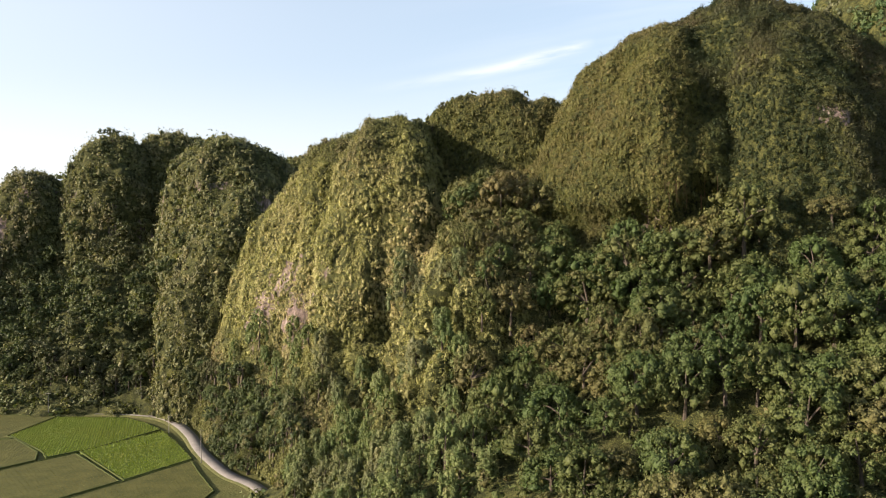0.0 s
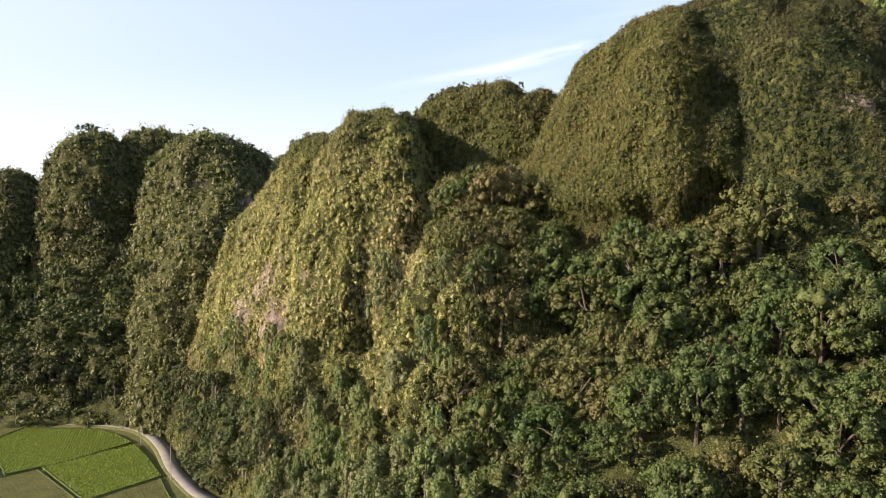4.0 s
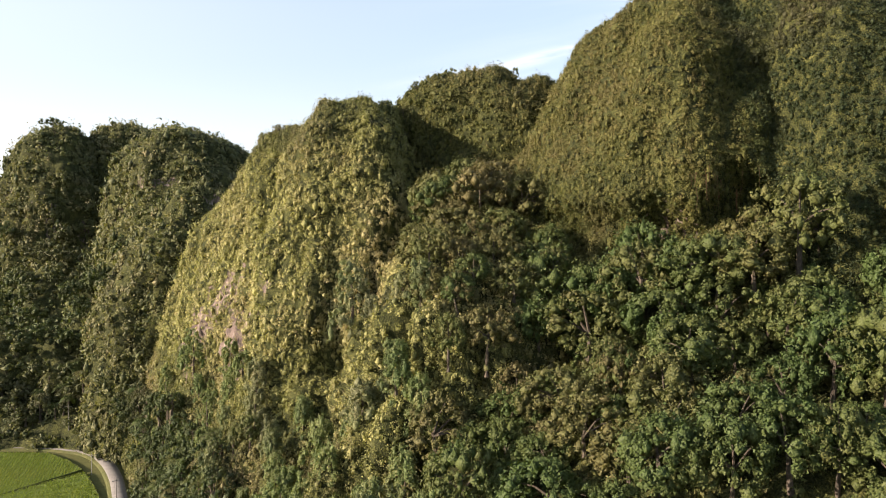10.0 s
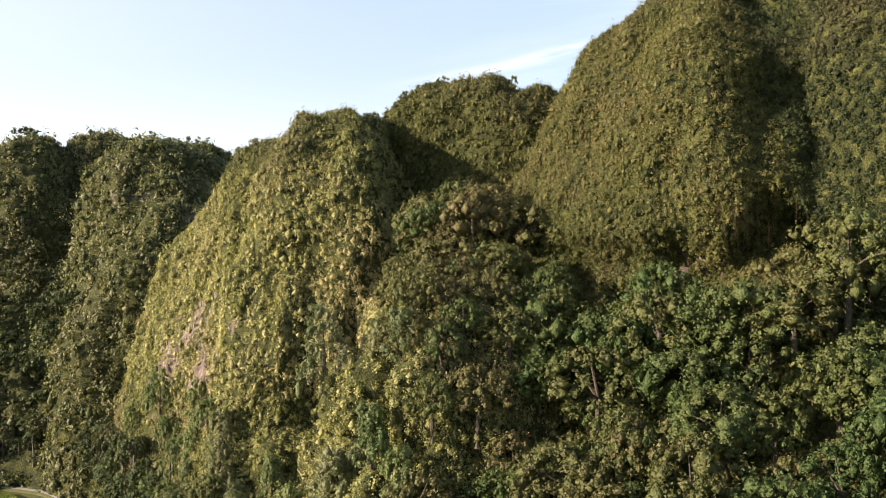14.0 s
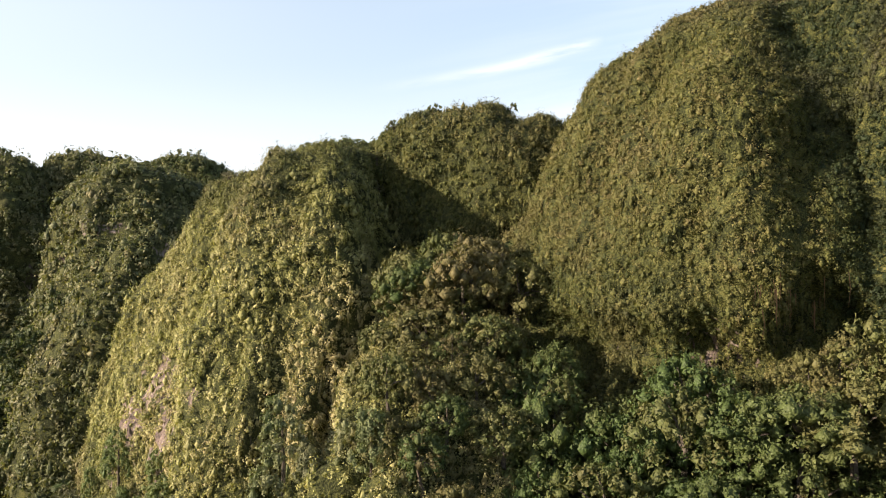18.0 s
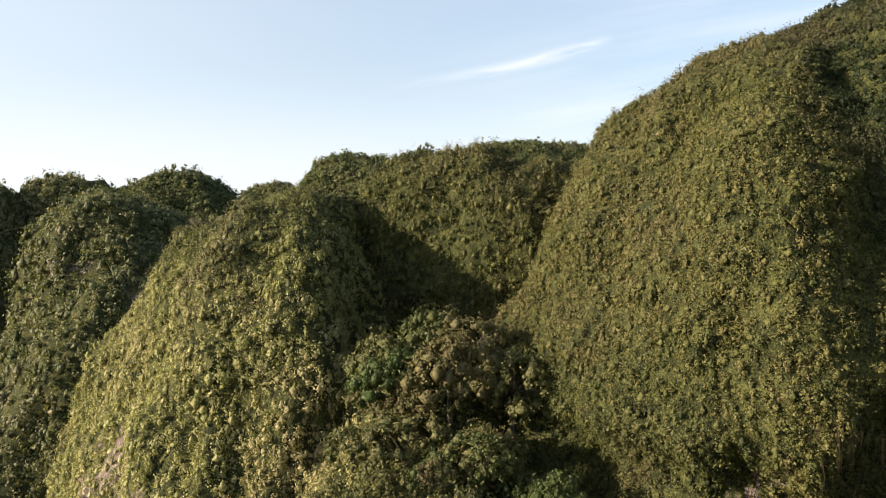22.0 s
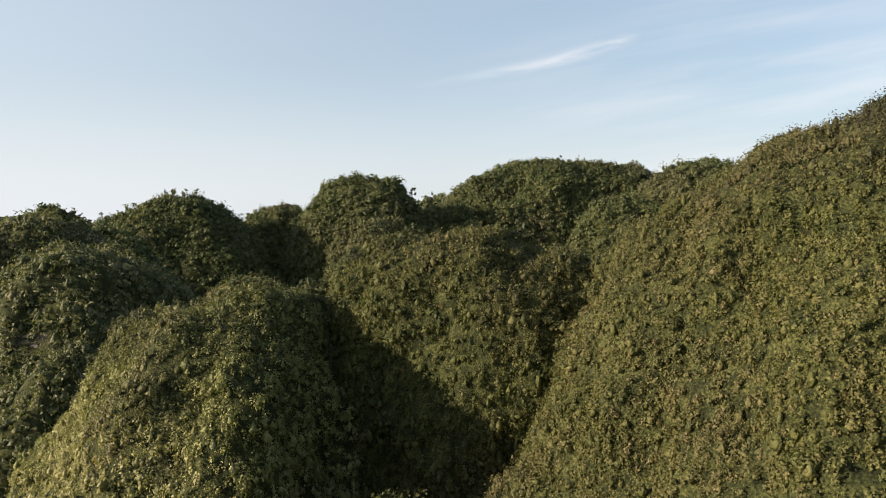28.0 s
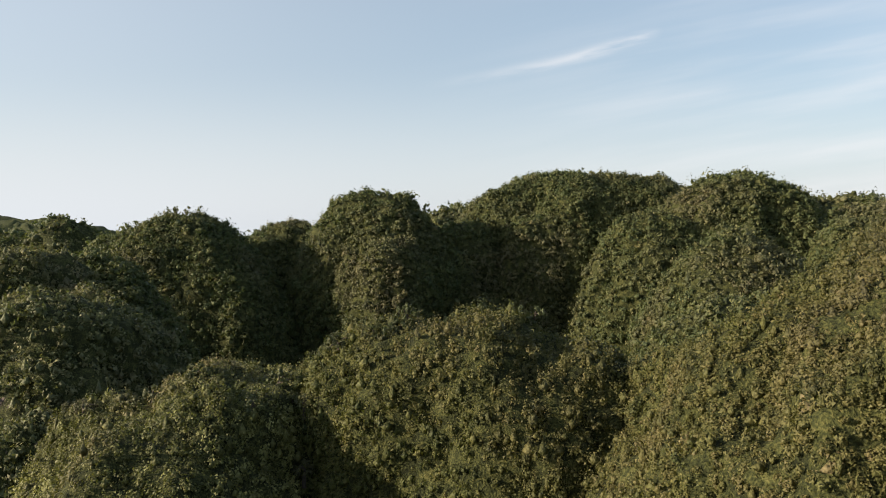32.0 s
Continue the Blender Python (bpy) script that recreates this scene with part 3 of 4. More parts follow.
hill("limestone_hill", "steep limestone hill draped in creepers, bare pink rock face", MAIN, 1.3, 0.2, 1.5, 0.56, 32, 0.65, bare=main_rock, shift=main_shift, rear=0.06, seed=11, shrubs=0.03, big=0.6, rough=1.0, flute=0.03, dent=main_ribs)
hill("limestone_hill", "narrow creeper-covered limestone hill behind a dark gully", MIDDLE, 1.2, 0.19, 1.7, 0.56, 34, 0.7, material=SCRUB, shift=lambda P: np.full(len(P), 0.06), rear=0.06, seed=12, shrubs=0.03, big=0.5)
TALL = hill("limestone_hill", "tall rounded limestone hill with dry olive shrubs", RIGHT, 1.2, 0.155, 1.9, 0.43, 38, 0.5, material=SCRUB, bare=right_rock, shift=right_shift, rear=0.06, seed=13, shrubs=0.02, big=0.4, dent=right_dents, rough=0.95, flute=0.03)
# The east hill's shade is put into its leaves by a lower tint.
hill("limestone_hill", "high limestone hill, scrub tinted dark as in shade, grey rock", EAST, 1.5, 0.55, 0.9, 1.0, 16, 0.6, bare=specks(-0.05), seed=14, shrubs=0.03, material=GREENER, shift=lambda P: np.full(len(P), -0.45))
hill("wooded_slope", "forested talus slope below the limestone hills", TALUS, 2.0, 0.55, 0.5, 1.1, 20, 0.2, material=FRESH, seed=15, rough=0.7)
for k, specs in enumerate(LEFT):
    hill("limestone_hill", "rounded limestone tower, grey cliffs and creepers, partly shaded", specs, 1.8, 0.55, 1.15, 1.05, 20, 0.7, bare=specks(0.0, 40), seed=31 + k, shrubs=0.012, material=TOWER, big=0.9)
hill("wooded_slope", "shaded wooded slope at the foot of the hills", FOOT, 2.2, 0.75, 0.9, 1.4, 18, 0.2, material=FARLEAF, bare=foot_rock, seed=41)
for k, spec in enumerate(FAR):
    hill("forested_hill", "rounded jungle-covered limestone hill in the distance", [spec], 3.4, 0.7, 1.6, 1.4, 22, 0.1, material=FARLEAF, seed=51 + k, rough=1.0, flute=0.09)
for k, spec in enumerate(FARTHER):
    hill("forested_hill", "far forested limestone hill", [spec], 5.0, 1.9, 0.9, 3.4, 16, 0.1, level=1, material=FARLEAF, seed=71 + k, rough=1.4, flute=0.09)
for k, spec in enumerate(RIDGES):
    top = tagged(new("distant_ridge"), "hazy distant ridge on the horizon", "hill", "", "")
    put("slope", mesh_of("slope", *hill_form(*spec, 131 + 3 * k, 24.0, 3.0), FOREST_FLOOR, smooth=True), top)

def hanging_roots(hill_top):
    """Brown aerial roots that hang from the lip of the undercut."""
    rng = np.random.default_rng(17)
    V = STAND[len(MAIN) + len(MIDDLE)]
    lip = V[(V[:, 0] > 33) & (V[:, 0] < 44) & (V[:, 1] < 134) & (V[:, 2] > 53.5) & (V[:, 2] < 57)]
    lip = lip[rng.integers(len(lip), size=min(150, len(lip) * 3))]
    lip = lip[vnoise(lip * 0.7, 3) > -0.15]
    n = len(lip)
    top = lip + rng.normal(0, 0.4, (n, 3)) + np.array([-0.3, -0.9, 0])
    drop = rng.uniform(0.8, 3.4, n)[:, None] * np.array([0, 0, -1.0])
    w = rng.uniform(0.02, 0.06, n)[:, None] * np.array([1.0, 0.4, 0])
    bend = rng.normal(0, 0.12, (n, 3)) * (1, 1, 0)
    R = np.stack([top - w, top + w, top + drop * 0.5 + w * 0.8 + bend, top + drop * 0.5 - w * 0.8 + bend, top + drop + w * 0.3, top + drop - w * 0.3], axis=1).reshape(-1, 3)
    i = np.arange(n)[:, None] * 6
    Q = np.concatenate([i + np.array([0, 1, 2, 3]), i + np.array([3, 2, 4, 5])])
    tagged(put("hanging_roots", mesh_of("hanging_roots", R, Q, ROOT), hill_top, "brown aerial roots hanging from the overhang"), kind="stuff")


ROOT = surface("dry_roots", [(0.3, (0.11, 0.06, 0.03)), (0.6, (0.22, 0.125, 0.065)), (0.8, (0.30, 0.19, 0.11))], scale=1.2, bump=0.3)
hanging_roots(TALL)

# ---- ground to the horizon ----
VALLEY = surface("valley_grass", [(0.3, (0.045, 0.05, 0.016)), (0.5, (0.085, 0.09, 0.027)), (0.75, (0.13, 0.12, 0.045))], scale=0.08, bump=0.5, bump_scale=2.0)


def ground_sheet():
    g = np.concatenate([-np.geomspace(4600, 260, 18), np.linspace(-250, 250, 101), np.geomspace(260, 4600, 18)])
    X, Y = np.meshgrid(g, g)
    Y = Y + 150
    Z = 0.12 * fbm(np.stack([X.ravel() / 40, Y.ravel() / 40, X.ravel() * 0], axis=1), 2, 3).reshape(X.shape) - 0.25
    V = np.stack([X, Y, Z], axis=-1).reshape(-1, 3)
    n = len(g)
    i, j = np.meshgrid(np.arange(n - 1), np.arange(n - 1), indexing="ij")
    Q = np.stack([i * n + j, i * n + j + 1, (i + 1) * n + j + 1, (i + 1) * n + j], axis=-1).reshape(-1, 4)
    tagged(put("ground", mesh_of("ground", V, Q, VALLEY, smooth=True)), "flat valley floor with grass and low scrub", "ground", "", "structure")


ground_sheet()


# ---- trees ----
def tube(bm, pts, radii, sides=6):
    """A tapered limb through pts."""
    rings = []
    for i, (p, r) in enumerate(zip(pts, radii)):
        d = (pts[min(i + 1, len(pts) - 1)] - pts[max(i - 1, 0)]).normalized()
        q = d.to_track_quat("Z", "Y")
        rings.append([bm.verts.new(p + q @ Vector((math.cos(2 * math.pi * k / sides) * r, math.sin(2 * math.pi * k / sides) * r, 0))) for k in range(sides)])
    for a, b in zip(rings, rings[1:]):
        for k in range(sides):
            bm.faces.new((a[k], a[(k + 1) % sides], b[(k + 1) % sides], b[k]))
    bm.faces.new(rings[-1])


def broad_tree(seed, height, spread, lobes, leaf, per, flat=0.6, material=None, tone=0.0, name="tree", label="", group="trees on the slope"):
    """A broad-leaved tree: trunk, limbs, and a crown of leafy lobes with gaps between them."""
    rng = np.random.default_rng(seed)
    top = tagged(new(name), label, "tree", group)
    fork = height * rng.uniform(0.3, 0.45)
    bm = bmesh.new()
    sway = Vector((rng.normal(0, 0.25), rng.normal(0, 0.25), 0))
    tube(bm, [Vector((0, 0, -1.5)), Vector((0, 0, 0.4)), sway * 0.5 + Vector((0, 0, fork * 0.6)), sway + Vector((0, 0, fork * 1.25))], [0.34, 0.26, 0.2, 0.13])
    part("trunk", bm, BARK, top)
    k = np.arange(lobes)
    ang = k * 2.39996 + rng.normal(0, 0.4, lobes)
    lat = 1 - 1.72 * (k + 0.5) / lobes + rng.normal(0, 0.07, lobes)
    rr = np.sqrt(np.clip(1 - lat ** 2, 0, 1)) * (0.75 + 0.3 * rng.random(lobes))
    out = 1 + 0.22 * np.sin(ang * 2 + seed) + 0.14 * np.sin(ang * 3 + 2 * seed)
    half = (height - fork * 0.6) * 0.5
    C = np.stack([np.cos(ang) * rr * spread * out, np.sin(ang) * rr * spread * out, height - half - half * 0.15 + half * 0.8 * lat * (1.15 - 0.3 * flat)], axis=1)
    for i in list(range(2, lobes, max(1, lobes // 4)))[:4]:
        bm = bmesh.new()
        a, b = sway + Vector((0, 0, fork * 1.15)), Vector(C[i])
        tube(bm, [a, a.lerp(b, 0.5) + Vector((0, 0, 0.3)), b], [0.11, 0.07, 0.03], 5)
        part("limb", bm, BARK, top)
    lobes_r = spread * (0.12 + 0.26 * rng.random(lobes) ** 1.6)
    N = unit(C - np.array([0, 0, fork]))
    v, f, t = bushes(rng, C, N, lobes_r, np.full(lobes, leaf), per, 0.25, level=0, solid=0.6)
    t = np.clip(tone + 0.3 * t, 0, 1)
    put("crown", mesh_of("crown", v, f, material or FRESH, tint=t), top)
    return top


def draped_tree(seed, height, spread, label):
    """A trunk smothered in vines: leafy strands that widen downwards and trail to the slope."""
    rng = np.random.default_rng(seed)
    top = tagged(new("draped_tree"), label, "tree", "vine-draped trees")
    bm = bmesh.new()
    tube(bm, [Vector((0, 0, -1.5)), Vector((0.1, 0, height * 0.4)), Vector((0, 0.1, height * 0.72))], [0.25, 0.18, 0.08])
    part("trunk", bm, BARK, top)
    n = 60
    a = rng.uniform(0, 2 * math.pi, n)
    h = rng.random(n) ** 0.8
    r = spread * (0.35 + 0.75 * (1 - h)) * (0.8 + 0.4 * rng.random(n)) * (1 + 0.25 * np.sin(3 * a + seed))
    C = np.stack([np.cos(a) * r, np.sin(a) * r, height * (0.1 + 0.9 * h)], axis=1)
    N = np.stack([np.cos(a), np.sin(a), 0.3 + 0.5 * h], axis=1)
    v, f, t = bushes(rng, C, unit(N), rng.uniform(0.35, 0.8, n), np.full(n, 0.22), 52, 0.7, level=1, solid=0.5)
    put("vines", mesh_of("vines", v, f, GREENER, tint=np.clip(0.7 * t + 0.08 * (seed % 3), 0, 0.99)), top, "curtain of trailing vine leaves")
    return top


def palm(seed, height, fronds=15, length=3.2, name="palm_tree", label="feathery palm at the roadside"):
    rng = np.random.default_rng(seed)
    top = tagged(new(name), label, "palm", "palms by the road")
    bm = bmesh.new()
    lean = Vector((rng.normal(0, 0.5), rng.normal(0, 0.5), 0))
    tube(bm, [Vector((0, 0, -0.5)), lean * 0.3 + Vector((0, 0, height * 0.5)), lean + Vector((0, 0, height))], [0.2, 0.15, 0.12])
    part("trunk", bm, BARK, top)
    V, F = [], []
    for k in range(fronds):
        a, rise = k * 2.39996, rng.uniform(0.1, 1.1)
        d = np.array([math.cos(a), math.sin(a), 0])
        side = np.array([-d[1], d[0], 0])
        s = np.linspace(0.08, 1, 13)
        mid = np.array([*lean]) + np.array([0, 0, height]) + d * (s * length * math.cos(rise * 0.7))[:, None] + np.array([0, 0, 1]) * (s * length * math.sin(rise) - 1.15 * length * s ** 2 * 0.75)[:, None]
        w = 0.75 * np.sin(np.clip(s * 2.9, 0, math.pi)) + 0.12
        for i in range(12):
            for sg in (-1, 1):
                b0, b1 = mid[i], mid[i] * 0.6 + mid[i + 1] * 0.4
                tip = mid[i] + side * sg * w[i] + d * 0.3 - np.array([0, 0, 0.35 * w[i]])
                n = len(V)
                V += [b0, b1, tip + (b1 - b0) * 0.4, tip]
                F.append((n, n + 1, n + 2, n + 3))
    put("fronds", mesh_of("fronds", V, F, FRESH, tint=np.full(len(F), 0.25 * rng.random())), top)
    return top


def scatter(rng, box, gap, keep, most):
    """Spots at least gap apart in a box of the plan, where keep(x, y) holds."""
    got = []
    for _ in range(most * 12):
        x, y = rng.uniform(box[0], box[2]), rng.uniform(box[1], box[3])
        if keep(x, y) and all((x - a) ** 2 + (y - b) ** 2 > gap * gap for a, b in got):
            got.append((x, y))
            if len(got) >= most:
                break
    return got


STAND_ALL = np.concatenate([v[v[:, 1] < 520] for v in STAND])


def stand(x, y, reach=2.2):
    """Height of the highest slope near a spot of the plan."""
    near = STAND_ALL[(np.abs(STAND_ALL[:, 0] - x) < reach) & (np.abs(STAND_ALL[:, 1] - y) < reach)]
    if not len(near):
        return float(land(x, y))
    d = np.hypot(near[:, 0] - x, near[:, 1] - y)
    return float(max(0.0, near[d < max(1.0, d.min() + 0.6), 2].max()))


ROAD = [(-182, 209), (-150, 208), (-121, 205), (-105, 201.8), (-90, 201.6), (-81, 200), (-73.6, 196.6), (-66.8, 189.2), (-60, 178.4), (-53.7, 166), (-47.6, 156), (-42.2, 148.4), (-36.2, 142.6), (-32.6, 136), (-34, 126), (-40, 112), (-48, 90), (-55, 40), (-58, -60)]


def smooth_line(pts, step):
    """Points every step metres along a Catmull-Rom curve."""
    p = np.array([pts[0], *pts, pts[-1]], float)
    out = []
    for i in range(1, len(p) - 2):
        n = max(2, int(np.linalg.norm(p[i + 1] - p[i]) / step))
        t = np.linspace(0, 1, n, endpoint=False)[:, None]
        out.append(0.5 * (2 * p[i] + (p[i + 1] - p[i - 1]) * t + (2 * p[i - 1] - 5 * p[i] + 4 * p[i + 1] - p[i + 2]) * t ** 2 + (3 * p[i] - p[i - 1] - 3 * p[i + 1] + p[i + 2]) * t ** 3))
    return np.concatenate(out)


ROAD_LINE = smooth_line(ROAD, 1.5)


def off_road(x, y, gap=4.2):
    return float(np.hypot(ROAD_LINE[:, 0] - x, ROAD_LINE[:, 1] - y).min()) > gap


PLANTED = set()


def plant(kinds, spots, rng, sink=0.4, low=0.75, high=1.3, base=stand):
    used = set()
    for x, y in spots:
        k = int(rng.integers(len(kinds)))
        s = rng.uniform(low, high)
        m = pose(x, y, base(x, y) - sink, 0, 0, rng.uniform(0, 360)) @ Matrix.Diagonal((s, s, s * rng.uniform(0.85, 1.15), 1))
        if k in used or kinds[k].name in PLANTED:
            ob = copy_thing(kinds[k], Matrix.Identity(4))
            ob.matrix_basis = m
        else:
            used.add(k)
            PLANTED.add(kinds[k].name)
            kinds[k].matrix_basis = m


TREE_LABELS = ["dense green broadleaf tree on the slope", "dark green spreading tree with lobed crown", "yellowish broadleaf tree with dry leaves", "bright green tree on the wooded slope"]
SLOPE_TREES = [broad_tree(200 + k, h, r, int(n * 1.8), 0.23, 34, fl, label=TREE_LABELS[k % 4]) for k, (h, r, n, fl) in enumerate([(7.5, 3.0, 44, 0.6), (8, 3.3, 50, 0.9), (7, 2.4, 36, 0.2), (8.5, 3.1, 46, 0.5), (6, 2.6, 38, 0.8), (7.5, 2.8, 42, 0.4), (6.5, 3.2, 46, 1.0)])]
rng = np.random.default_rng(5)


def on_talus(x, y):
    z = float(land(x, y))
    return z > 3 and z - float(lobe_height(TALUS[0], x, y)) < 2.5


plant(SLOPE_TREES, scatter(rng, (-8, 66, 80, 132), 3.5, lambda x, y: on_talus(x, y) and x > 6 - 0.25 * (y - 104), 270), rng, 1.4, 0.6, 1.4)
plant(SLOPE_TREES, scatter(rng, (34, 106, 76, 128), 3.4, lambda x, y: stand(x, y) - float(lobe_height(TALUS[0], x, y)) < 5, 14), rng, 1.2, 0.45, 0.8)
plant(SLOPE_TREES, scatter(rng, (37, 112, 53, 124), 2.7, lambda x, y: stand(x, y) - float(lobe_height(TALUS[0], x, y)) < 5, 12), rng, 1.2, 0.5, 0.85)
# a row of trees along the foot of the undercut
FOOT_LINE = [(19, 124), (24, 120.5), (28.5, 117.5), (33, 115.5), (36, 113), (40, 112.5), (45, 112.5), (29, 111), (22, 115)]
plant(SLOPE_TREES, FOOT_LINE, rng, 0.6, 1.1, 1.6, base=lambda x, y: float(lobe_height(TALUS[0], x, y)) + 2.0)
plant(SLOPE_TREES, [(17, 128.5), (21, 126.5), (25.5, 124), (30, 120.5), (18, 122)], rng, 0.6, 1.1, 1.6, base=lambda x, y: float(lobe_height(TALUS[0], x, y)) + 2.0)
DRAPED = [draped_tree(215 + k, h, r, label=lb) for k, (h, r, lb) in enumerate([(8, 1.9, "tree smothered in hanging vines"), (6.5, 1.5, "narrow column of trailing green vines"), (9.5, 2.1, "tall vine-draped tree on the lower slope"), (5, 1.7, "low mound of vines over a dead tree")])]
plant(DRAPED, scatter(rng, (-26, 92, 6, 128), 2.9, lambda x, y: float(land(x, y)) > 4 and x < 7 - 0.25 * (y - 104), 80), rng, 1.8, 0.6, 1.2)
plant(DRAPED, scatter(rng, (-58, 120, -14, 182), 3.0, lambda x, y: 3 < float(land(x, y)) < 24 and off_road(x, y), 80), rng, 1.6, 0.5, 1.0)
plant(SLOPE_TREES, scatter(rng, (-44, 118, -22, 142), 4.5, lambda x, y: 4 < float(land(x, y)) < 26 and off_road(x, y, 5), 12), rng, 1.4, 0.6, 1.0)
GULLY_TREES = [broad_tree(230 + k, 7.5, 2.9, 76, 0.23, 34, 0.5, tone=(0.12, 0.3, 0.45)[k], label="green tree growing on the gully shoulder", group="trees in the gully") for k in range(3)]
plant(GULLY_TREES, scatter(rng, (0, 108, 24, 150), 3.2, lambda x, y: 22 < float(land(x, y)) < 54 and x > 1 + 0.35 * max(0, 128 - y) and stand(x, y) < 52, 64), rng, 1.5, 0.6, 1.0)
BIG = [broad_tree(236 + k, 8, 3.4, 84, 0.24, 36, 0.4, tone=(0.4, 0.2, 0.55)[k], label="large green tree in the mouth of the gully", group="trees in the gully") for k in range(3)]
plant(BIG, [(6, 144), (11, 141), (4, 147), (13, 147), (7, 137), (14, 135), (17, 142), (9, 149)], rng, 0.8, 0.95, 1.25)


def foot_woods():
    """The shaded wood at the foot of the towers, one mass of crowns."""
    spots = scatter(rng, (-175, 204, -60, 250), 5.0, lambda x, y: 1 < float(land(x, y)) < 42 and off_road(x, y, 5), 80)
    P = np.array([(x, y, stand(x, y)) for x, y in spots])
    high = rng.uniform(5.0, 9.0, len(P))
    lob = np.repeat(P, 30, axis=0) + unit(rng.normal(size=(len(P) * 30, 3))) * rng.uniform(0.4, 1.0, (len(P) * 30, 1)) * np.array([3.2, 3.2, 3.0])
    lob[:, 2] += np.repeat(high, 30) - 3.0
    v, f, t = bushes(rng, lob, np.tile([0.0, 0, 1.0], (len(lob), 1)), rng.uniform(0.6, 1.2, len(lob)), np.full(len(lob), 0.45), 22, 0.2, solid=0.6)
    # Half the tint: leaves from the darker end of the ramp.
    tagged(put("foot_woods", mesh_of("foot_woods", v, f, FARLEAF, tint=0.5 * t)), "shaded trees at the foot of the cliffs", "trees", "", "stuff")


foot_woods()
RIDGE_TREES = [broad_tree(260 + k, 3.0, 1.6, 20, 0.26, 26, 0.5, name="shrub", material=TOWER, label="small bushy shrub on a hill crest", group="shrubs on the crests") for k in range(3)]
CREST = [(-40, 196, -4, 178), (-4, 178, 26, 186), (51, 160, 64, 158), (-126, 262, -100, 268), (-86, 252, -54, 258), (-150, 262, -134, 262)]
spots = []
for x0, y0, x1, y1 in CREST:
    for k in range(int(math.hypot(x1 - x0, y1 - y0) / 2.1)):
        t = rng.random()
        spots.append((x0 + (x1 - x0) * t + rng.normal(0, 2.2), y0 + (y1 - y0) * t + rng.normal(0, 2.2)))
plant(RIDGE_TREES, spots, rng, 1.5, 0.4, 0.95)


def far_woods():
    """Tree crowns that break the outline of the far hills, too far to tell apart."""
    P = []
    for cx, cy, ax, ay, *_ in FAR:
        for k in range(26):
            a, r = rng.uniform(0, 2 * math.pi), math.sqrt(rng.random()) * 0.65
            x, y = cx + math.cos(a) * r * ax, cy + math.sin(a) * r * ay
            P.append((x, y, stand(x, y, 3.5) + rng.uniform(0.2, 1.6)))
    P = np.array(P)
    lob = np.repeat(P, 7, axis=0) + rng.normal(0, 1.0, (len(P) * 7, 3))
    v, f, t = bushes(rng, lob, np.tile([0.0, 0, 1.0], (len(lob), 1)), rng.uniform(0.8, 1.5, len(lob)), np.full(len(lob), 0.8), 14, 0.0)
    tagged(put("far_woods", mesh_of("far_woods", v, f, FARLEAF, tint=t)), "crowns of the jungle on the distant hills", "trees", "", "stuff")


far_woods()
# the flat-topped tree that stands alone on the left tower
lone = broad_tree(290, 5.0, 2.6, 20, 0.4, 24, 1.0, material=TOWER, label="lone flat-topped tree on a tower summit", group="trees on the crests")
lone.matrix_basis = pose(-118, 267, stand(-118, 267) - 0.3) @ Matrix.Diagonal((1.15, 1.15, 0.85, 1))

BANK_TREES = [broad_tree(250 + k, 6.5, 2.7, 34, 0.36, 26, 0.3, material=FARLEAF, label="dark green tree on the bank above the road", group="trees on the road bank") for k in range(3)]
bank = []
for k in range(46):
    t = rng.random()
    x, y = -82 + 50 * t, 205 - 72 * t
    d = rng.uniform(3.5, 13)
    bank.append((x + 0.8 * d, y + 0.55 * d))
plant(BANK_TREES, [p for p in bank if float(land(*p)) < 11 and off_road(*p)], rng, 0.8, 0.6, 1.25)

# ---- road, fields ----
def ribbon(line, section):
    """A strip along line with the cross-section section, a list of (across, up)."""
    d = unit(np.gradient(line, axis=0))
    side = np.stack([d[:, 1], -d[:, 0]], axis=1)
    V = np.concatenate([np.concatenate([line + side * a, np.full((len(line), 1), z)], axis=1) for a, z in section])
    n, Q = len(line), []
    for k in range(len(section) - 1):
        i = np.arange(n - 1)
        Q.append(np.stack([k * n + i, k * n + i + 1, (k + 1) * n + i + 1, (k + 1) * n + i], axis=1))
    return V, np.concatenate(Q)


CONCRETE = surface("worn_concrete", [(0.3, (0.125, 0.117, 0.11)), (0.5, (0.165, 0.155, 0.145)), (0.75, (0.21, 0.198, 0.185))], scale=0.4, bump=0.2, bump_scale=6)
DIRT = surface("grassy_verge", [(0.3, (0.045, 0.055, 0.018)), (0.5, (0.08, 0.085, 0.03)), (0.75, (0.14, 0.115, 0.055))], scale=0.6, bump=0.5, bump_scale=5)
RICE = surface("young_rice", [(0.3, (0.09, 0.115, 0.02)), (0.5, (0.11, 0.155, 0.026)), (0.75, (0.165, 0.19, 0.035))], scale=0.5, bump=0.7, bump_scale=5)
STUBBLE = surface("rice_stubble", [(0.3, (0.05, 0.056, 0.016)), (0.5, (0.082, 0.086, 0.025)), (0.75, (0.125, 0.12, 0.04))], scale=0.3, bump=0.6, bump_scale=5)
BUND = surface("grassy_bund", [(0.3, (0.035, 0.05, 0.012)), (0.6, (0.07, 0.085, 0.022))], scale=1.5, bump=0.6, bump_scale=6)
BLADES_GREEN = leaf_material("rice_blades", [(0.0, (0.11, 0.14, 0.02)), (0.5, (0.125, 0.172, 0.028)), (1.0, (0.16, 0.20, 0.042))], dry_amount=0.15, patch=0.08, through_amount=0.35)
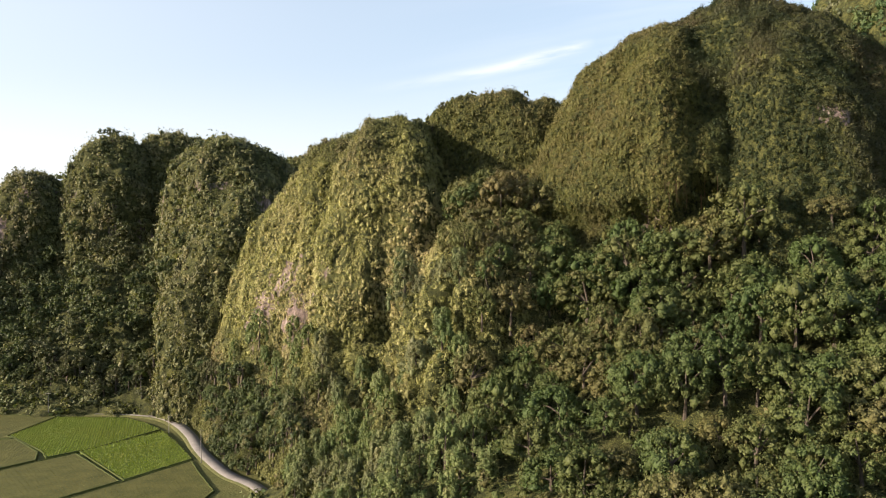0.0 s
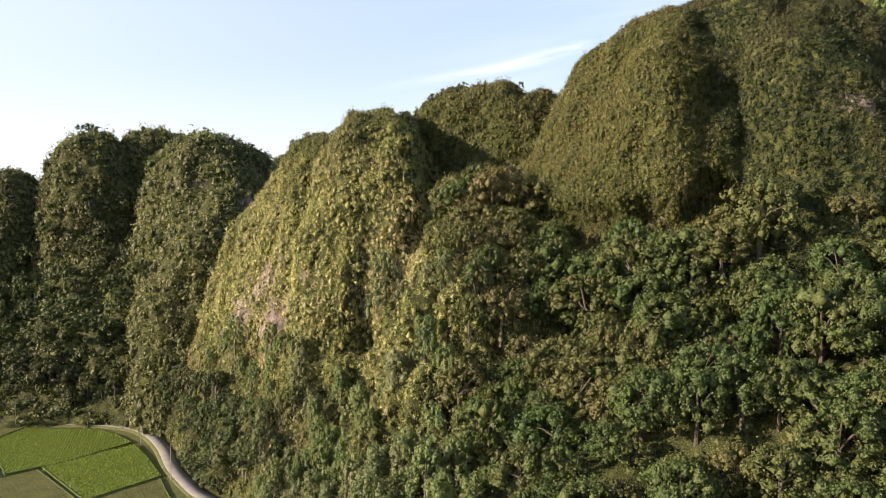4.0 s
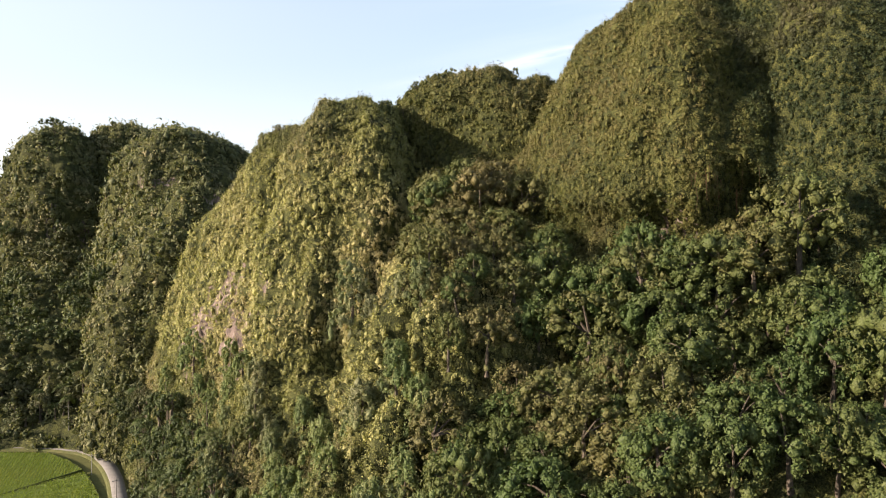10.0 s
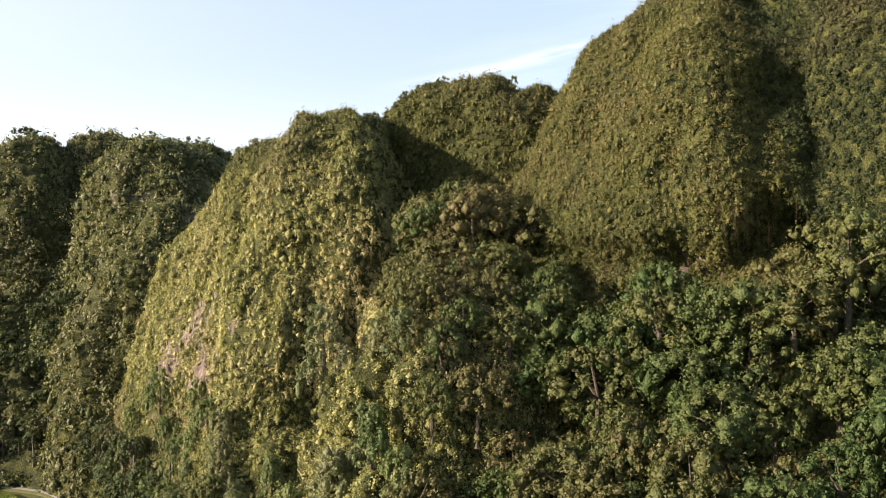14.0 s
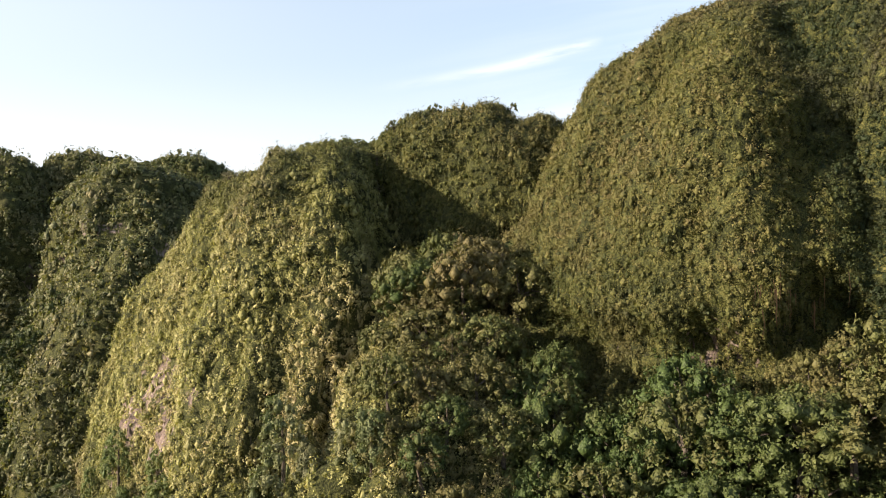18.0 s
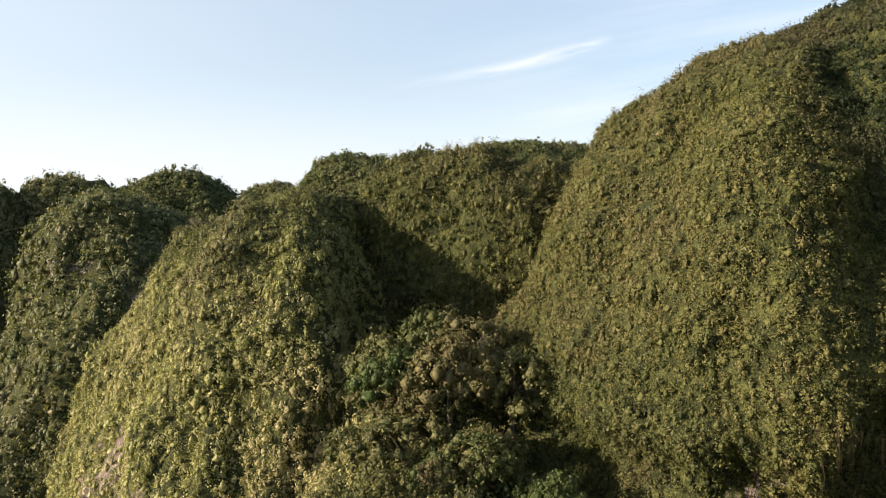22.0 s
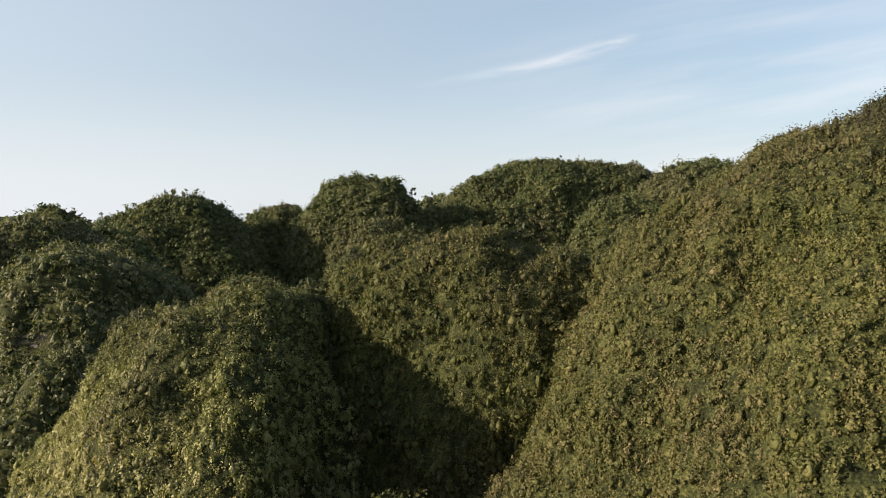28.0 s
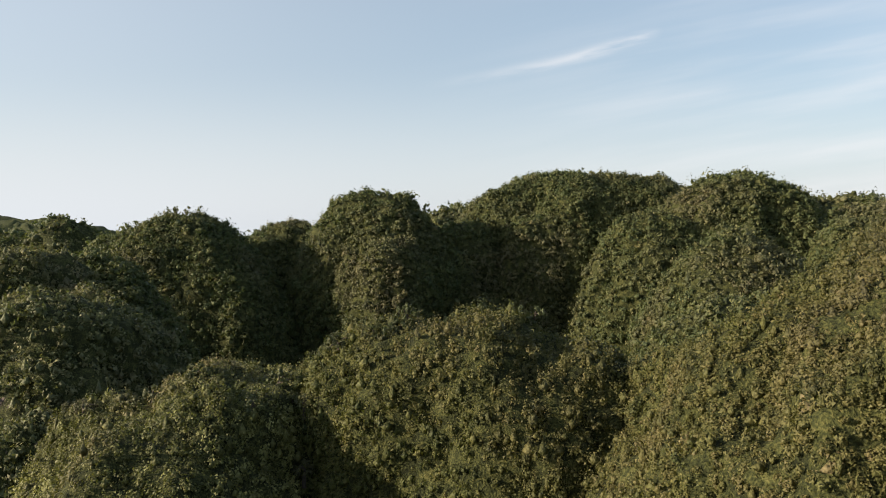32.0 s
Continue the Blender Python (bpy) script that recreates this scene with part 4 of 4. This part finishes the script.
BLADES_DRY = leaf_material("dry_blades", [(0.0, (0.07, 0.072, 0.02)), (0.5, (0.1, 0.1, 0.028)), (1.0, (0.14, 0.125, 0.045))], dry_amount=0.45, patch=0.06)

road = tagged(new("road"), "narrow pale concrete farm road curving along the cliff foot", "road", "", "structure")
put("verge", mesh_of("verge", *ribbon(ROAD_LINE, [(-1.9, -0.3), (-1.7, 0.1), (1.7, 0.1), (2.0, -0.3)]), DIRT), road)
put("carriageway", mesh_of("carriageway", *ribbon(ROAD_LINE, [(-1.3, 0.06), (-1.27, 0.165), (0, 0.172), (1.27, 0.165), (1.3, 0.06)]), CONCRETE), road)


def inside(poly, x, y):
    hit = np.zeros(np.shape(x), bool)
    for (x0, y0), (x1, y1) in zip(poly, poly[1:] + poly[:1]):
        hit ^= ((y0 > y) != (y1 > y)) & (x < (x1 - x0) * (y - y0) / (y1 - y0 + 1e-12) + x0)
    return hit


def field(poly, label, soil, blades, tall, gap, seed, rows=0.0):
    """A paddy: its soil, a grassy bund round it, and its plants."""
    rng = np.random.default_rng(seed)
    top = tagged(new("rice_field"), label, "field", "rice fields")
    bm = bmesh.new()
    vs = [bm.verts.new((x, y, 0.06)) for x, y in poly]
    low = [bm.verts.new((x, y, -0.5)) for x, y in poly]
    bm.faces.new(vs)
    for i in range(len(poly)):
        j = (i + 1) % len(poly)
        bm.faces.new((vs[j], vs[i], low[i], low[j]))
    part("soil", bm, soil, top)
    edge = np.array(poly + poly[:1], float)
    pts = np.concatenate([np.linspace(a, b, max(2, int(np.linalg.norm(b - a) / 0.8)), endpoint=False) for a, b in zip(edge, edge[1:])] + [edge[:1]])
    pts = pts + rng.normal(0, 0.06, pts.shape)
    pts[-1] = pts[0]
    put("bund", mesh_of("bund", *ribbon(pts, [(-0.22, 0.0), (-0.1, 0.17), (0.08, 0.18), (0.2, 0.0)]), BUND), top)
    x0, y0 = np.min(poly, axis=0)
    x1, y1 = np.max(poly, axis=0)
    a = radians(rows)
    gx, gy = np.meshgrid(np.arange(-90, 90, gap * 1.5), np.arange(-90, 90, gap))
    cx, cy = (x0 + x1) / 2, (y0 + y1) / 2
    x = cx + gx.ravel() * math.cos(a) - gy.ravel() * math.sin(a)
    y = cy + gx.ravel() * math.sin(a) + gy.ravel() * math.cos(a)
    x, y = x + rng.normal(0, gap * 0.16, x.shape), y + rng.normal(0, gap * 0.16, y.shape)
    ok = inside(poly, x, y) & (rng.random(x.shape) > 0.08)
    x, y = x[ok], y[ok]
    n, per = len(x), 3
    P = np.repeat(np.stack([x, y, np.full(n, 0.06 + tall * 0.45)], axis=1), per, axis=0) + rng.normal(0, gap * 0.15, (n * per, 3)) * (1, 1, 0)
    N = unit(rng.normal(size=(n * per, 3)) * (1, 1, 0.2) + np.array([0, 0, 0.5]))
    size = tall * (0.8 + 0.6 * rng.random(n * per))
    V, Q = leaf_tris(rng, P, N, size, droop=0.9, slim=0.45)
    V[:, 2] = np.maximum(V[:, 2], 0.03)
    tagged(put("plants", mesh_of("plants", V, Q, blades, tint=np.repeat(rng.random(n), per * 2)), top), kind="stuff")


field([(-103, 178.5), (-101.3, 197.2), (-83, 196.5), (-76, 191), (-69.5, 184.3), (-78, 168.4), (-85, 160.5), (-88.5, 165.5)], "bright green young rice paddy beside the road", RICE, BLADES_GREEN, 0.34, 0.4, 301, 20)
field([(-80, 165.2), (-68.3, 182.8), (-62, 173.5), (-53.5, 159.5), (-62, 145.6)], "green rice paddy planted in visible rows", RICE, BLADES_GREEN, 0.4, 0.5, 302, 62)
field([(-98, 142), (-90, 151), (-85.5, 157.6), (-80.3, 163.8), (-62.6, 144.8), (-73, 130)], "olive harvested paddy with short stubble", STUBBLE, BLADES_DRY, 0.17, 0.6, 303, 40)
field([(-61.8, 144.2), (-53.2, 158.2), (-48.2, 148.8), (-42.5, 139), (-44, 128), (-52, 108), (-72, 129)], "olive-green paddy beside the road bend", STUBBLE, BLADES_DRY, 0.17, 0.6, 304, 30)
field([(-135, 160), (-120, 172), (-100, 175.5), (-89, 164.5), (-86.3, 158.5), (-98.5, 143)], "dry yellowish paddy with patchy stubble", STUBBLE, BLADES_DRY, 0.17, 0.62, 305, 10)
field([(-160, 204), (-122, 201), (-102.2, 198), (-103.8, 178.4), (-101, 176.2), (-121, 173), (-150, 178)], "olive paddy at the far end by the road", STUBBLE, BLADES_DRY, 0.17, 0.62, 306, 0)
field([(-100, 141), (-74, 128.5), (-53, 107), (-56, 90), (-95, 96), (-130, 120)], "olive paddy on the flat valley floor", STUBBLE, BLADES_DRY, 0.17, 0.7, 307, 15)

# ---- roadside plants and poles ----
PALMS = [palm(401, 5.5), palm(402, 4.0, 13, 2.8), palm(403, 7.0, 16, 3.0)]
rng = np.random.default_rng(8)
turn_of = unit(np.gradient(ROAD_LINE, axis=0))
beside = [k for k in range(len(ROAD_LINE)) if -165 < ROAD_LINE[k, 0] < -33 and ROAD_LINE[k, 1] > 132]


def roadside(count, near, far, west=-165):
    """Spots on the hill's side of the road, near to far metres from its middle."""
    got = []
    while len(got) < count:
        k = beside[int(rng.integers(len(beside)))]
        d = rng.uniform(near, far)
        x, y = ROAD_LINE[k, 0] - turn_of[k, 1] * d, ROAD_LINE[k, 1] + turn_of[k, 0] * d
        if x > west and float(land(x, y)) < 14:
            got.append((x, y))
    return got


plant(PALMS, roadside(34, 2.8, 8.0, -92), rng, 0.1, 0.55, 0.95)
VERGE_SHRUBS = [broad_tree(410 + k, 3.4, 1.7, 34, 0.3, 26, 0.6, name="shrub", material=FARLEAF, tone=0.05, label="dark leafy shrub on the far edge of the road", group="shrubs along the road") for k in range(3)]
plant(VERGE_SHRUBS, roadside(150, 2.8, 9.0), rng, 0.5, 0.5, 1.4)

METAL = surface("galvanised_steel", [(0.3, (0.12, 0.118, 0.11)), (0.7, (0.19, 0.185, 0.175))], scale=2, rough=0.6, bump=0.05)


def pole(x, y, h, turn):
    top = tagged(new("utility_pole"), "thin grey steel utility pole beside the road", "pole", "utility poles")
    bm = bmesh.new()
    tube(bm, [Vector((0, 0, -0.8)), Vector((0, 0, h * 0.55)), Vector((0, 0, h))], [0.09, 0.075, 0.055], 10)
    part("shaft", bm, METAL, top)
    bm = bmesh.new()
    tube(bm, [Vector((-0.8, 0, h - 0.5)), Vector((0.8, 0, h - 0.5))], [0.05, 0.05], 6)
    part("crossarm", bm, METAL, top)
    top.matrix_basis = pose(x, y, 0, 0, 0, turn)


for x, y, h, turn in [(-81.6, 202.8, 9.6, 20), (-104.5, 198.6, 6.5, 0), (-66.6, 182.2, 4.2, 50), (-50.8, 157.4, 7.0, 60)]:
    pole(x, y, h, turn)
